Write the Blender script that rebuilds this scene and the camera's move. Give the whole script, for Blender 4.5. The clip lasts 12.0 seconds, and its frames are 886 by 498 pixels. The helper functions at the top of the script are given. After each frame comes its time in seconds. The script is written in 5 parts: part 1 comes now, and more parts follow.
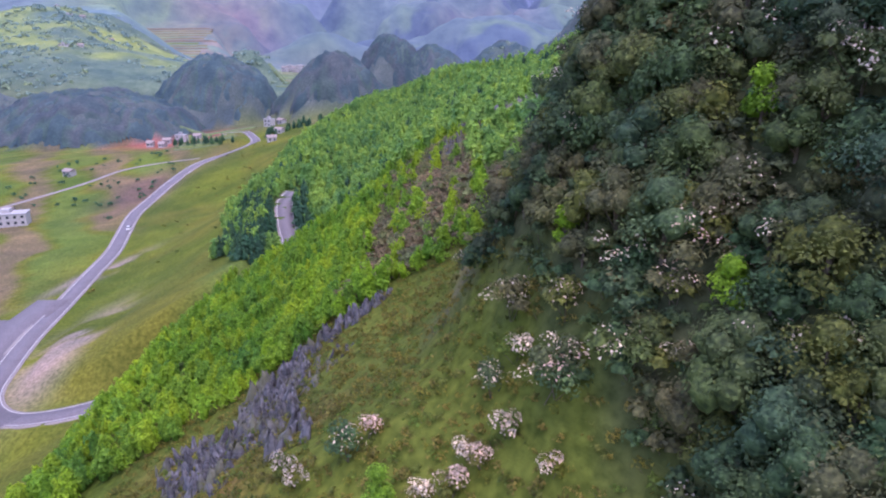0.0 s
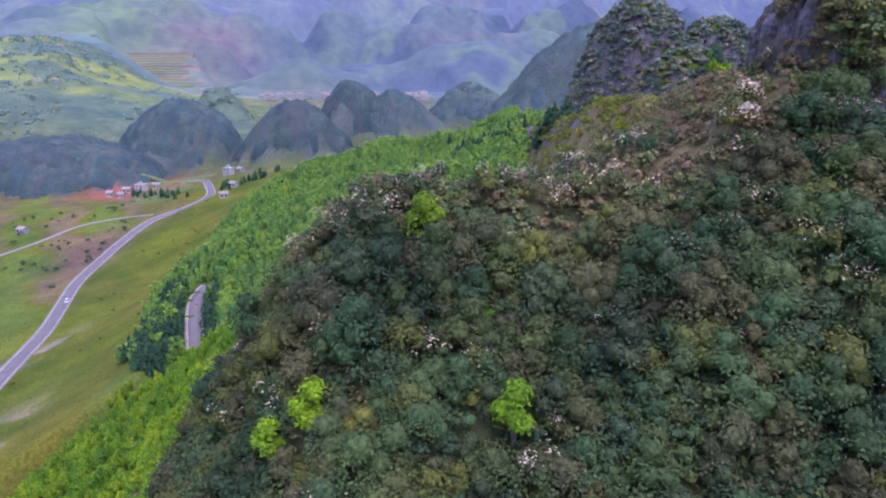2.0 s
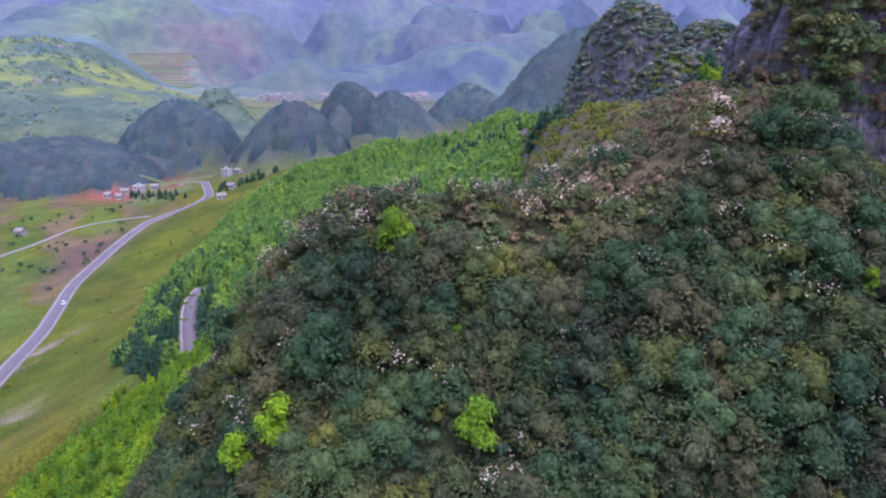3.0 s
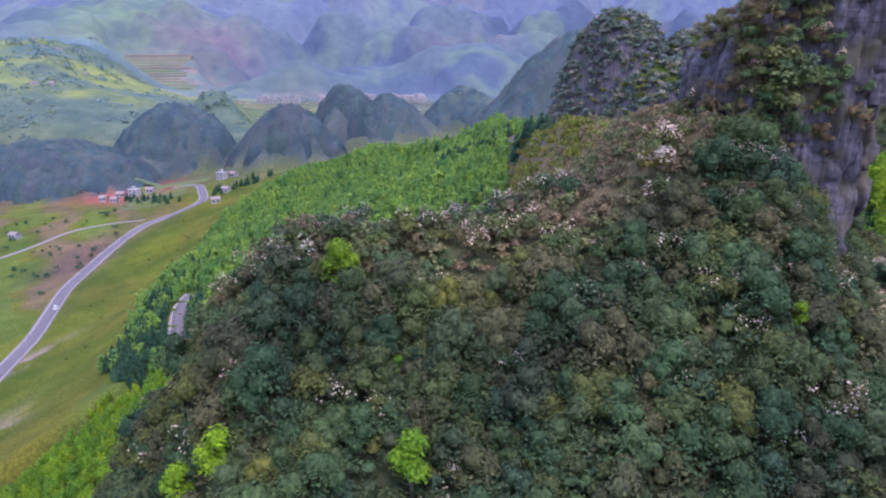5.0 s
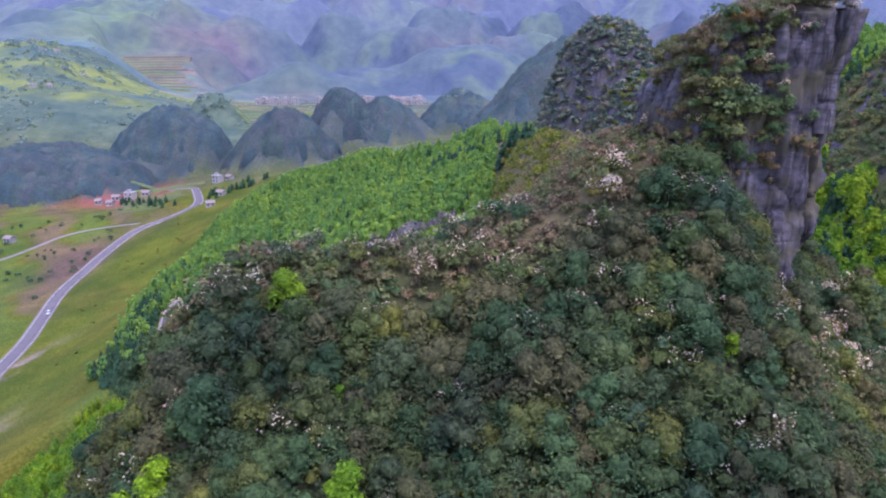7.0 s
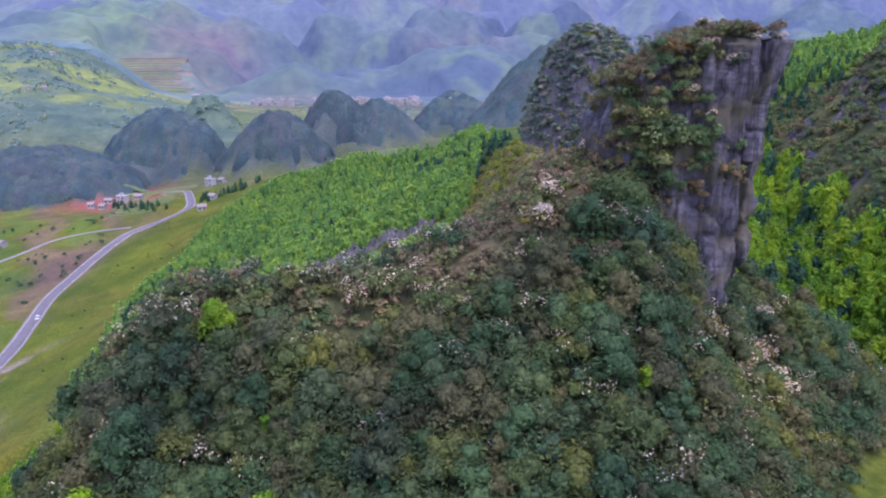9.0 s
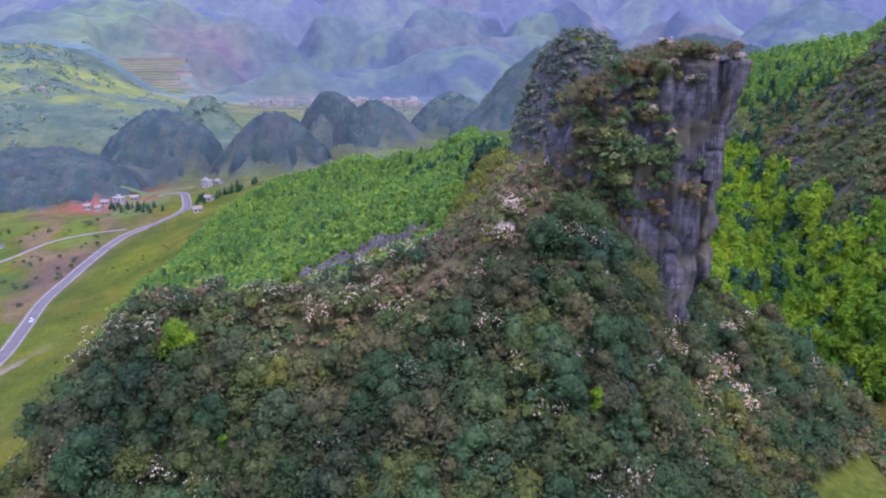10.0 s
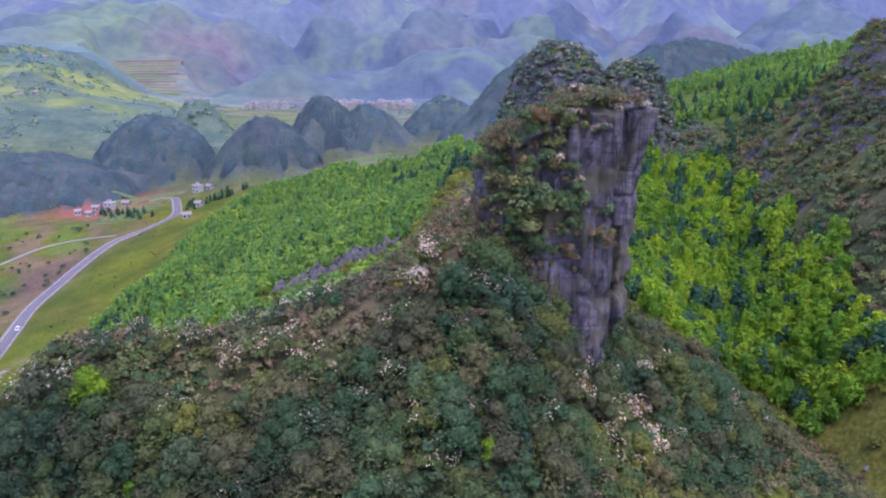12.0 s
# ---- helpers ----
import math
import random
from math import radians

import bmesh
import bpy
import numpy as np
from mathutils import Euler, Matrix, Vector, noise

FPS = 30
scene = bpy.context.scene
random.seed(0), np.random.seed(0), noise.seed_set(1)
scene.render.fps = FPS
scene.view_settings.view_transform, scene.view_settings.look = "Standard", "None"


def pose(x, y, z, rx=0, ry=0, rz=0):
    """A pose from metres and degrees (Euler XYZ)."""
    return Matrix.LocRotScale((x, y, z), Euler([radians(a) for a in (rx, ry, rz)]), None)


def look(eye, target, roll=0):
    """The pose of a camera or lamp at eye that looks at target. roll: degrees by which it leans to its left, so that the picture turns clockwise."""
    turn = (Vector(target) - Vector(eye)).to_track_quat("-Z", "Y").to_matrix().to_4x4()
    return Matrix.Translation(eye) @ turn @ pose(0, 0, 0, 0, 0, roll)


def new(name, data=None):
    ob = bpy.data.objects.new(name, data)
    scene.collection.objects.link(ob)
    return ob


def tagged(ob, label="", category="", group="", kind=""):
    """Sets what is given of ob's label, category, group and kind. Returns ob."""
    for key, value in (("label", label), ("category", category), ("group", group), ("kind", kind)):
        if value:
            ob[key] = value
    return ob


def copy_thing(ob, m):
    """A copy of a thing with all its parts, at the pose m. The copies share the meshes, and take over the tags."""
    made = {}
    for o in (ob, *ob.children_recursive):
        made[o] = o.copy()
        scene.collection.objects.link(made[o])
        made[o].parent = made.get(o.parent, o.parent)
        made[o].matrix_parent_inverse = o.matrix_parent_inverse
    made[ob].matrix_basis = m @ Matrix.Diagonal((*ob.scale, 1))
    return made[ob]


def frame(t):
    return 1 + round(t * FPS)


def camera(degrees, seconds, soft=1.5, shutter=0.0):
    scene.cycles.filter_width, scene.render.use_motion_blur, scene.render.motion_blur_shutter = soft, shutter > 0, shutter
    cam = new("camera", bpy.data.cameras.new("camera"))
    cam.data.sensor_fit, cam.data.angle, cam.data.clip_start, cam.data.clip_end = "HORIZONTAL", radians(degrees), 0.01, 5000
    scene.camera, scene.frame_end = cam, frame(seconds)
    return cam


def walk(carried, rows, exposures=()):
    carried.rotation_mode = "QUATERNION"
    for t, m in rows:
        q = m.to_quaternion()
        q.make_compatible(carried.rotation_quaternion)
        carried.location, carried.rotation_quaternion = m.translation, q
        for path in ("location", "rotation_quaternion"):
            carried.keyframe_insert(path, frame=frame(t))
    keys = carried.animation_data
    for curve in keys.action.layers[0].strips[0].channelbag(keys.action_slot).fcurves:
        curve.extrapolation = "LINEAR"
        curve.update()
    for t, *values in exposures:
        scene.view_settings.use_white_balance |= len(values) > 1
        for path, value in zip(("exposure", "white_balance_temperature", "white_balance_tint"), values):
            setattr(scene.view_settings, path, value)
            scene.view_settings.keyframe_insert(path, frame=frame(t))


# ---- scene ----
cam = camera(65.8, 12.0, 2.1)
EXPOSURE = 1.24
PATH = [
    (0.0, pose(0.00, 0.00, 100.00, 73.216, 0.021, 0.488)),
    (0.5, pose(6.01, 0.04, 108.08, 73.605, -0.019, 0.380)),
    (1.0, pose(14.77, -0.48, 119.51, 73.918, -0.067, 0.246)),
    (1.5, pose(27.82, -2.22, 131.76, 73.840, 0.032, 0.036)),
    (2.0, pose(33.23, -2.81, 134.06, 73.997, -0.136, 0.011)),
    (2.5, pose(34.41, -2.78, 134.58, 74.013, -0.136, 0.048)),
    (3.0, pose(35.60, -2.81, 135.22, 74.004, -0.140, 0.078)),
    (5.0, pose(39.93, -2.96, 137.72, 74.038, -0.134, 0.056)),
    (5.5, pose(40.97, -2.90, 138.28, 74.038, -0.134, 0.056)),
    (6.0, pose(42.04, -3.00, 138.92, 74.065, -0.134, 0.096)),
    (6.5, pose(43.11, -3.07, 139.54, 74.065, -0.134, 0.096)),
    (7.0, pose(44.33, -3.12, 140.18, 74.065, -0.134, 0.096)),
    (9.0, pose(50.08, -3.26, 142.76, 74.047, -0.035, -0.000)),
    (9.5, pose(51.71, -3.33, 143.61, 74.023, -0.039, 0.023)),
    (10.0, pose(53.46, -3.30, 144.53, 74.013, -0.040, 0.021)),
    (10.5, pose(55.22, -3.37, 145.48, 73.988, -0.043, 0.012)),
    (11.0, pose(57.14, -3.31, 146.49, 73.969, 0.049, 0.012)),
    (11.5, pose(59.06, -3.31, 147.56, 73.963, 0.051, -0.023)),
    (12.0, pose(61.20, -3.31, 148.72, 73.997, 0.057, -0.044)),
]
walk(cam, PATH, [(0.0, EXPOSURE + 0.14, 5900, 36), (2.0, EXPOSURE, 5830, 35), (12.0, EXPOSURE, 5820, 32)])

# ---- light ----
world = bpy.data.worlds.new("world")
scene.world = world
world.use_nodes = True
SUN_HEIGHT, SUN_TURN = radians(70), radians(150)
sky = world.node_tree.nodes.new("ShaderNodeTexSky")
sky.sky_type, sky.sun_disc, sky.sun_elevation, sky.sun_rotation = "NISHITA", False, SUN_HEIGHT, SUN_TURN
sky.air_density, sky.dust_density = 1.4, 2.0
world.node_tree.links.new(sky.outputs[0], world.node_tree.nodes["Background"].inputs[0])
world.node_tree.nodes["Background"].inputs[1].default_value = 0.15
sun = new("sun", bpy.data.lights.new("sun", "SUN"))
sun.data.energy, sun.data.angle, sun.data.color = 0.95, radians(40), (1.0, 0.95, 0.87)
sun.matrix_world = look((math.sin(SUN_TURN) * math.cos(SUN_HEIGHT) * 900, math.cos(SUN_TURN) * math.cos(SUN_HEIGHT) * 900, math.sin(SUN_HEIGHT) * 900), (0, 0, 0))


# ---- materials ----
def material(name):
    m = bpy.data.materials.new(name)
    m.use_nodes = True
    nt = m.node_tree
    return m, nt, nt.nodes, nt.links, nt.nodes["Principled BSDF"]


def ramp_node(nodes, stops):
    r = nodes.new("ShaderNodeValToRGB")
    while len(r.color_ramp.elements) < len(stops):
        r.color_ramp.elements.new(0.5)
    for e, (at, c) in zip(r.color_ramp.elements, stops):
        e.position, e.color = at, (*c, 1)
    return r


def noise_node(nodes, links, scale, detail=4.0, stretch=None):
    n = nodes.new("ShaderNodeTexNoise")
    n.inputs["Scale"].default_value, n.inputs["Detail"].default_value = scale, detail
    g = nodes.new("ShaderNodeNewGeometry")
    if stretch:
        mp = nodes.new("ShaderNodeMapping")
        mp.inputs["Scale"].default_value = stretch
        links.new(g.outputs["Position"], mp.inputs[0])
        links.new(mp.outputs[0], n.inputs["Vector"])
    else:
        links.new(g.outputs["Position"], n.inputs["Vector"])
    return n


def mix_node(nodes, links, kind, fac, a, b):
    m = nodes.new("ShaderNodeMix")
    m.data_type, m.blend_type = "RGBA", kind
    for socket, v in ((m.inputs[0], fac), (m.inputs[6], a), (m.inputs[7], b)):
        if hasattr(v, "links"):
            links.new(v, socket)
        else:
            socket.default_value = v if isinstance(v, float) else (*v, 1)
    return m.outputs[2]


def foliage(name, stops, glow=0.35, leaf_spread=0.35, patchy=((0.62, 0.68, 0.72), (1.26, 1.2, 1.05)), fine=3.2):
    """Leaves: a colour for each plant out of the stops, varied from leaf to leaf, and light that comes through."""
    m, nt, nodes, links, bsdf = material(name)
    tint = nodes.new("ShaderNodeAttribute")
    tint.attribute_name = "tint"
    info = nodes.new("ShaderNodeObjectInfo")
    add = nodes.new("ShaderNodeMath")
    add.operation = "ADD"
    links.new(tint.outputs["Fac"], add.inputs[0])
    links.new(info.outputs["Random"], add.inputs[1])
    wrap = nodes.new("ShaderNodeMath")
    wrap.operation = "FRACT"
    links.new(add.outputs[0], wrap.inputs[0])
    base = ramp_node(nodes, stops)
    links.new(wrap.outputs[0], base.inputs[0])
    geo = nodes.new("ShaderNodeNewGeometry")
    island = ramp_node(nodes, ((0.0, (1 - leaf_spread,) * 3), (1.0, (1 + leaf_spread, 1 + leaf_spread, 1 + 0.7 * leaf_spread))))
    links.new(geo.outputs["Random Per Island"], island.inputs[0])
    col = mix_node(nodes, links, "MULTIPLY", 1.0, base.outputs[0], island.outputs[0])
    patch = noise_node(nodes, links, 0.085, 3)
    shade = ramp_node(nodes, ((0.32, patchy[0]), (0.68, patchy[1])))
    links.new(patch.outputs[0], shade.inputs[0])
    col = mix_node(nodes, links, "MULTIPLY", 1.0, col, shade.outputs[0])
    grain = noise_node(nodes, links, fine, 2)
    speck = ramp_node(nodes, ((0.34, (0.5, 0.54, 0.6)), (0.66, (1.42, 1.38, 1.3))) if fine > 1 else ((0.34, (0.84, 0.86, 0.88)), (0.66, (1.14, 1.12, 1.1))))
    links.new(grain.outputs[0], speck.inputs[0])
    col = mix_node(nodes, links, "MULTIPLY", 1.0, col, speck.outputs[0])
    links.new(col, bsdf.inputs["Base Color"])
    tuft = nodes.new("ShaderNodeBump")
    tuft.inputs["Strength"].default_value, tuft.inputs["Distance"].default_value = 0.9 if fine > 1 else 0.6, 0.6 / fine
    links.new(grain.outputs[0], tuft.inputs["Height"])
    links.new(tuft.outputs[0], bsdf.inputs["Normal"])
    bsdf.inputs["Roughness"].default_value = 0.75
    bsdf.inputs["Specular IOR Level"].default_value = 0.25
    tr = nodes.new("ShaderNodeBsdfTranslucent")
    links.new(col, tr.inputs[0])
    mx = nodes.new("ShaderNodeMixShader")
    mx.inputs[0].default_value = glow
    links.new(bsdf.outputs[0], mx.inputs[1])
    links.new(tr.outputs[0], mx.inputs[2])
    links.new(mx.outputs[0], nodes["Material Output"].inputs[0])
    return m


def plain(name, colour, rough=0.7, grain=6.0, spread=0.25, relief=0.2, metal=0.0):
    """A surface with fine grain, larger stains and slight relief."""
    m, nt, nodes, links, bsdf = material(name)
    fine, wide = noise_node(nodes, links, grain, 6), noise_node(nodes, links, grain * 0.07, 3)
    lo, hi = tuple(c * (1 - spread) for c in colour), tuple(min(1, c * (1 + spread)) for c in colour)
    a = ramp_node(nodes, ((0.3, lo), (0.7, hi)))
    links.new(fine.outputs[0], a.inputs[0])
    b = ramp_node(nodes, ((0.3, (1 - spread * 0.6,) * 3), (0.7, (1, 1, 1))))
    links.new(wide.outputs[0], b.inputs[0])
    links.new(mix_node(nodes, links, "MULTIPLY", 1.0, a.outputs[0], b.outputs[0]), bsdf.inputs["Base Color"])
    bp = nodes.new("ShaderNodeBump")
    bp.inputs["Strength"].default_value = relief
    links.new(fine.outputs[0], bp.inputs["Height"])
    links.new(bp.outputs[0], bsdf.inputs["Normal"])
    bsdf.inputs["Roughness"].default_value, bsdf.inputs["Metallic"].default_value = rough, metal
    return m


def rock_material(name, dark, light, streak=(0.5, 0.5, 0.06), moss=None):
    """Weathered limestone, streaked down its faces, with moss on it."""
    m, nt, nodes, links, bsdf = material(name)
    run, grain, spot = noise_node(nodes, links, 1.6, 6, streak), noise_node(nodes, links, 2.2, 8), noise_node(nodes, links, 0.28, 4)
    a = ramp_node(nodes, ((0.33, dark), (0.68, light)))
    links.new(run.outputs[0], a.inputs[0])
    b = ramp_node(nodes, ((0.3, (0.6, 0.6, 0.62)), (0.7, (1.25, 1.22, 1.2))))
    links.new(grain.outputs[0], b.inputs[0])
    col = mix_node(nodes, links, "MULTIPLY", 1.0, a.outputs[0], b.outputs[0])
    for reach, dark in (((1.1, 1.1, 0.10), 0.3), ((0.12, 0.12, 0.9), 0.55)):
        joint = noise_node(nodes, links, 0.8, 3, reach)
        line = ramp_node(nodes, ((0.455, (1, 1, 1)), (0.5, (dark,) * 3), (0.535, (1, 1, 1))))
        links.new(joint.outputs[0], line.inputs[0])
        col = mix_node(nodes, links, "MULTIPLY", 1.0, col, line.outputs[0])
    if moss:
        k = ramp_node(nodes, ((0.48, (0, 0, 0)), (0.62, (0.85, 0.85, 0.85))))
        links.new(spot.outputs[0], k.inputs[0])
        col = mix_node(nodes, links, "MIX", k.outputs[0], col, moss)
    links.new(col, bsdf.inputs["Base Color"])
    bp = nodes.new("ShaderNodeBump")
    bp.inputs["Strength"].default_value, bp.inputs["Distance"].default_value = 0.8, 0.4
    links.new(mix_node(nodes, links, "MIX", 0.5, run.outputs[1], grain.outputs[1]), bp.inputs["Height"])
    links.new(bp.outputs[0], bsdf.inputs["Normal"])
    bsdf.inputs["Roughness"].default_value = 0.9
    return m


def ground_material(name, glow=None):
    """Land cover from the mesh, broken up by tufts and patches; the far backdrop may glow, in place of haze."""
    m, nt, nodes, links, bsdf = material(name)
    cover = nodes.new("ShaderNodeAttribute")
    cover.attribute_name = "cover"
    tuft, patch = noise_node(nodes, links, 1.1 if glow is None else 0.035, 10), noise_node(nodes, links, 0.09 if glow is None else 0.008, 6)
    a = ramp_node(nodes, ((0.3, (0.62, 0.66, 0.6)), (0.7, (1.4, 1.34, 1.3))) if glow is None else ((0.34, (0.8, 0.84, 0.86)), (0.66, (1.16, 1.14, 1.1))))
    links.new(tuft.outputs[0], a.inputs[0])
    b = ramp_node(nodes, ((0.3, (0.8, 0.86, 0.8)), (0.7, (1.2, 1.12, 1.1))))
    links.new(patch.outputs[0], b.inputs[0])
    col = mix_node(nodes, links, "MULTIPLY", 1.0, cover.outputs["Color"], a.outputs[0])
    col = mix_node(nodes, links, "MULTIPLY", 1.0, col, b.outputs[0])
    if glow is None:
        wide = noise_node(nodes, links, 0.03, 6)
        c = ramp_node(nodes, ((0.35, (0.74, 0.8, 0.84)), (0.65, (1.2, 1.14, 1.0))))
        links.new(wide.outputs[0], c.inputs[0])
        col = mix_node(nodes, links, "MULTIPLY", 1.0, col, c.outputs[0])
    links.new(col, bsdf.inputs["Base Color"])
    bp = nodes.new("ShaderNodeBump")
    bp.inputs["Strength"].default_value, bp.inputs["Distance"].default_value = 0.7, 0.5 if glow is None else 8.0
    links.new(tuft.outputs[0], bp.inputs["Height"])
    links.new(bp.outputs[0], bsdf.inputs["Normal"])
    bsdf.inputs["Roughness"].default_value = 0.95
    bsdf.inputs["Specular IOR Level"].default_value = 0.1
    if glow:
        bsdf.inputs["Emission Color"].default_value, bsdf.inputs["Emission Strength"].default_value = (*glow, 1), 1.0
    return m


FOREST = foliage("forest_leaves", ((0.0, (0.062, 0.108, 0.047)), (0.16, (0.060, 0.118, 0.060)), (0.3, (0.100, 0.134, 0.044)), (0.42, (0.062, 0.114, 0.072)), (0.52, (0.148, 0.160, 0.040)),
                                   (0.62, (0.086, 0.116, 0.048)), (0.74, (0.126, 0.118, 0.062)), (0.88, (0.098, 0.110, 0.060)), (1.0, (0.062, 0.110, 0.056))), 0.4, 0.24, ((0.58, 0.66, 0.74), (1.36, 1.28, 1.1)))
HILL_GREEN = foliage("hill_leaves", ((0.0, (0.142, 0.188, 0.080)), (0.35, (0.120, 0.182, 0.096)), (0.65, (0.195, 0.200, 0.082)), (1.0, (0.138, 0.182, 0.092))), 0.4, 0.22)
# scrub of the peaks, lightened and blued to paint haze into its leaves
PEAK_HAZE_GREEN = foliage("peak_leaves", ((0.0, (0.158, 0.211, 0.180)), (0.4, (0.142, 0.204, 0.190)), (0.7, (0.206, 0.216, 0.180)), (1.0, (0.158, 0.218, 0.180))), 0.4, 0.25, fine=1.5)
SCRUB = foliage("scrub_leaves", ((0.0, (0.213, 0.161, 0.103)), (0.3, (0.201, 0.149, 0.103)), (0.55, (0.161, 0.178, 0.076)), (0.8, (0.132, 0.159, 0.076)), (1.0, (0.201, 0.172, 0.098))), 0.35)
LIME = foliage("lime_leaves", ((0.0, (0.255, 0.42, 0.018)), (0.3, (0.18, 0.35, 0.028)), (0.6, (0.31, 0.43, 0.018)), (0.8, (0.135, 0.285, 0.036)), (1.0, (0.29, 0.42, 0.018))), 0.5, 0.14, ((0.5, 0.66, 0.95), (1.25, 1.16, 1.0)))
CLIFF_GREEN = foliage("cliff_leaves", ((0.0, (0.079, 0.146, 0.073)), (0.5, (0.104, 0.165, 0.079)), (0.8, (0.165, 0.183, 0.073)), (1.0, (0.073, 0.140, 0.085))), 0.35, 0.3)
BAMBOO = foliage("sapling_leaves", ((0.0, (0.25, 0.42, 0.075)), (0.3, (0.19, 0.36, 0.08)), (0.6, (0.31, 0.46, 0.075)), (0.8, (0.13, 0.28, 0.08)), (1.0, (0.27, 0.42, 0.075))), 0.5, 0.16, ((0.6, 0.74, 1.0), (1.2, 1.12, 1.0)))
TEAL = foliage("conifer_leaves", ((0.0, (0.04, 0.115, 0.065)), (0.5, (0.035, 0.095, 0.065)), (1.0, (0.065, 0.14, 0.065))), 0.3)
MEADOW = foliage("meadow_leaves", ((0.0, (0.13, 0.145, 0.022)), (0.4, (0.18, 0.145, 0.034)), (0.7, (0.135, 0.122, 0.036)), (1.0, (0.085, 0.145, 0.024))), 0.4, 0.2)
BRUSH = foliage("brush_leaves", ((0.0, (0.20, 0.22, 0.035)), (0.4, (0.15, 0.20, 0.04)), (0.7, (0.21, 0.17, 0.06)), (1.0, (0.17, 0.23, 0.03))), 0.45, 0.2)
# leaf colours shifted towards slate blue, haze painted into the karst woods
KARST_HAZE_WOOD = foliage("karst_leaves", ((0.0, (0.054, 0.086, 0.104)), (0.4, (0.046, 0.081, 0.099)), (0.7, (0.072, 0.086, 0.105)), (1.0, (0.054, 0.096, 0.090))), 0.2, 0.1, ((0.7, 0.76, 0.82), (1.22, 1.18, 1.1)), 0.5)
# leaves made paler and bluer, so that haze lies in the colour itself
FAR_HAZE_WOODS = foliage("far_wood_leaves", ((0.0, (0.225, 0.315, 0.275)), (0.4, (0.200, 0.300, 0.315)), (0.7, (0.285, 0.350, 0.210)), (1.0, (0.215, 0.305, 0.295))), 0.4, 0.14, ((0.8, 0.84, 0.88), (1.14, 1.12, 1.06)), 0.25)
ORANGE = foliage("orange_leaves", ((0.0, (0.40, 0.23, 0.07)), (1.0, (0.34, 0.23, 0.08))), 0.4)
BLOSSOM = foliage("pale_blossom", ((0.0, (0.60, 0.47, 0.41)), (0.5, (0.66, 0.55, 0.48)), (1.0, (0.56, 0.39, 0.37))), 0.3, 0.2)
BARK = plain("bark", (0.11, 0.085, 0.065), 0.9, 12)
ROCK = rock_material("limestone", (0.046, 0.045, 0.055), (0.150, 0.148, 0.168), moss=(0.10, 0.10, 0.06))
CRAG = rock_material("crag_rock", (0.048, 0.044, 0.062), (0.152, 0.136, 0.178), moss=(0.085, 0.075, 0.05))
ASPHALT = plain("asphalt", (0.15, 0.128, 0.145), 0.85, 3)
PALE = plain("pale_gravel", (0.25, 0.21, 0.205), 0.9, 3)
LINE = plain("road_line", (0.40, 0.37, 0.37), 0.7, 4)
EARTH = plain("bare_earth", (0.34, 0.27, 0.24), 0.95, 2)
PLASTER = plain("white_plaster", (0.40, 0.37, 0.37), 0.8, 2)
TILE = plain("roof_tile", (0.28, 0.22, 0.21), 0.8, 3)
FLAT_ROOF = plain("concrete_roof", (0.36, 0.34, 0.35), 0.85, 2)
DARK_GLASS = plain("dark_window", (0.06, 0.065, 0.08), 0.2, 2)
CAR_PAINT = plain("white_car_paint", (0.75, 0.75, 0.76), 0.3, 2, 0.05, 0.0)
TYRE = plain("tyre_rubber", (0.03, 0.03, 0.03), 0.8, 10)
GROUND = ground_material("ground_cover")
# constant blue emission stands in for haze over the far hills and ranges
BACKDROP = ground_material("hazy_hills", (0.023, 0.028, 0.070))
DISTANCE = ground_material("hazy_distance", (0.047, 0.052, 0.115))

# ---- lie of the land ----
def sstep(a, b, v):
    k = np.clip((v - a) / (b - a), 0.0, 1.0)
    return k * k * (3 - 2 * k)


def vnoise(x, y, seed=0):
    """Smooth value noise on a unit lattice, from -1 to 1."""
    xi, yi = np.floor(x), np.floor(y)
    fx, fy = x - xi, y - yi
    fx, fy = fx * fx * (3 - 2 * fx), fy * fy * (3 - 2 * fy)

    def lattice(a, b):
        v = np.sin(a * 127.1 + b * 311.7 + seed * 74.7) * 43758.5453
        return (v - np.floor(v)) * 2 - 1
    low = lattice(xi, yi) * (1 - fx) + lattice(xi + 1, yi) * fx
    high = lattice(xi, yi + 1) * (1 - fx) + lattice(xi + 1, yi + 1) * fx
    return low * (1 - fy) + high * fy


def fbm(x, y, size, octaves=4, seed=0):
    total, gain = 0.0, 1.0
    for k in range(octaves):
        total = total + gain * vnoise(x / size + 17.3 * k, y / size - 9.1 * k, seed + k)
        size, gain = size / 2.03, gain * 0.5
    return total


def bump(x, y, cx, cy, rx, ry, steep=2.0, turn=0.0):
    """A hill's profile, 1 at its top and 0 at its rim."""
    c, s = np.cos(turn), np.sin(turn)
    u, v = ((x - cx) * c + (y - cy) * s) / rx, (-(x - cx) * s + (y - cy) * c) / ry
    r = np.sqrt(u * u + v * v) * (1 + 0.13 * fbm(x, y, 0.35 * (rx + ry), 3, 5))
    return np.clip(1 - r ** steep, 0.0, 1.0) ** (1.6 / np.sqrt(steep))


def raised(z, foot, top, b, rough):
    """Lets a steep rock stand up out of the ground z."""
    return np.where(b > 0, np.maximum(z, foot + top * b + rough), z)


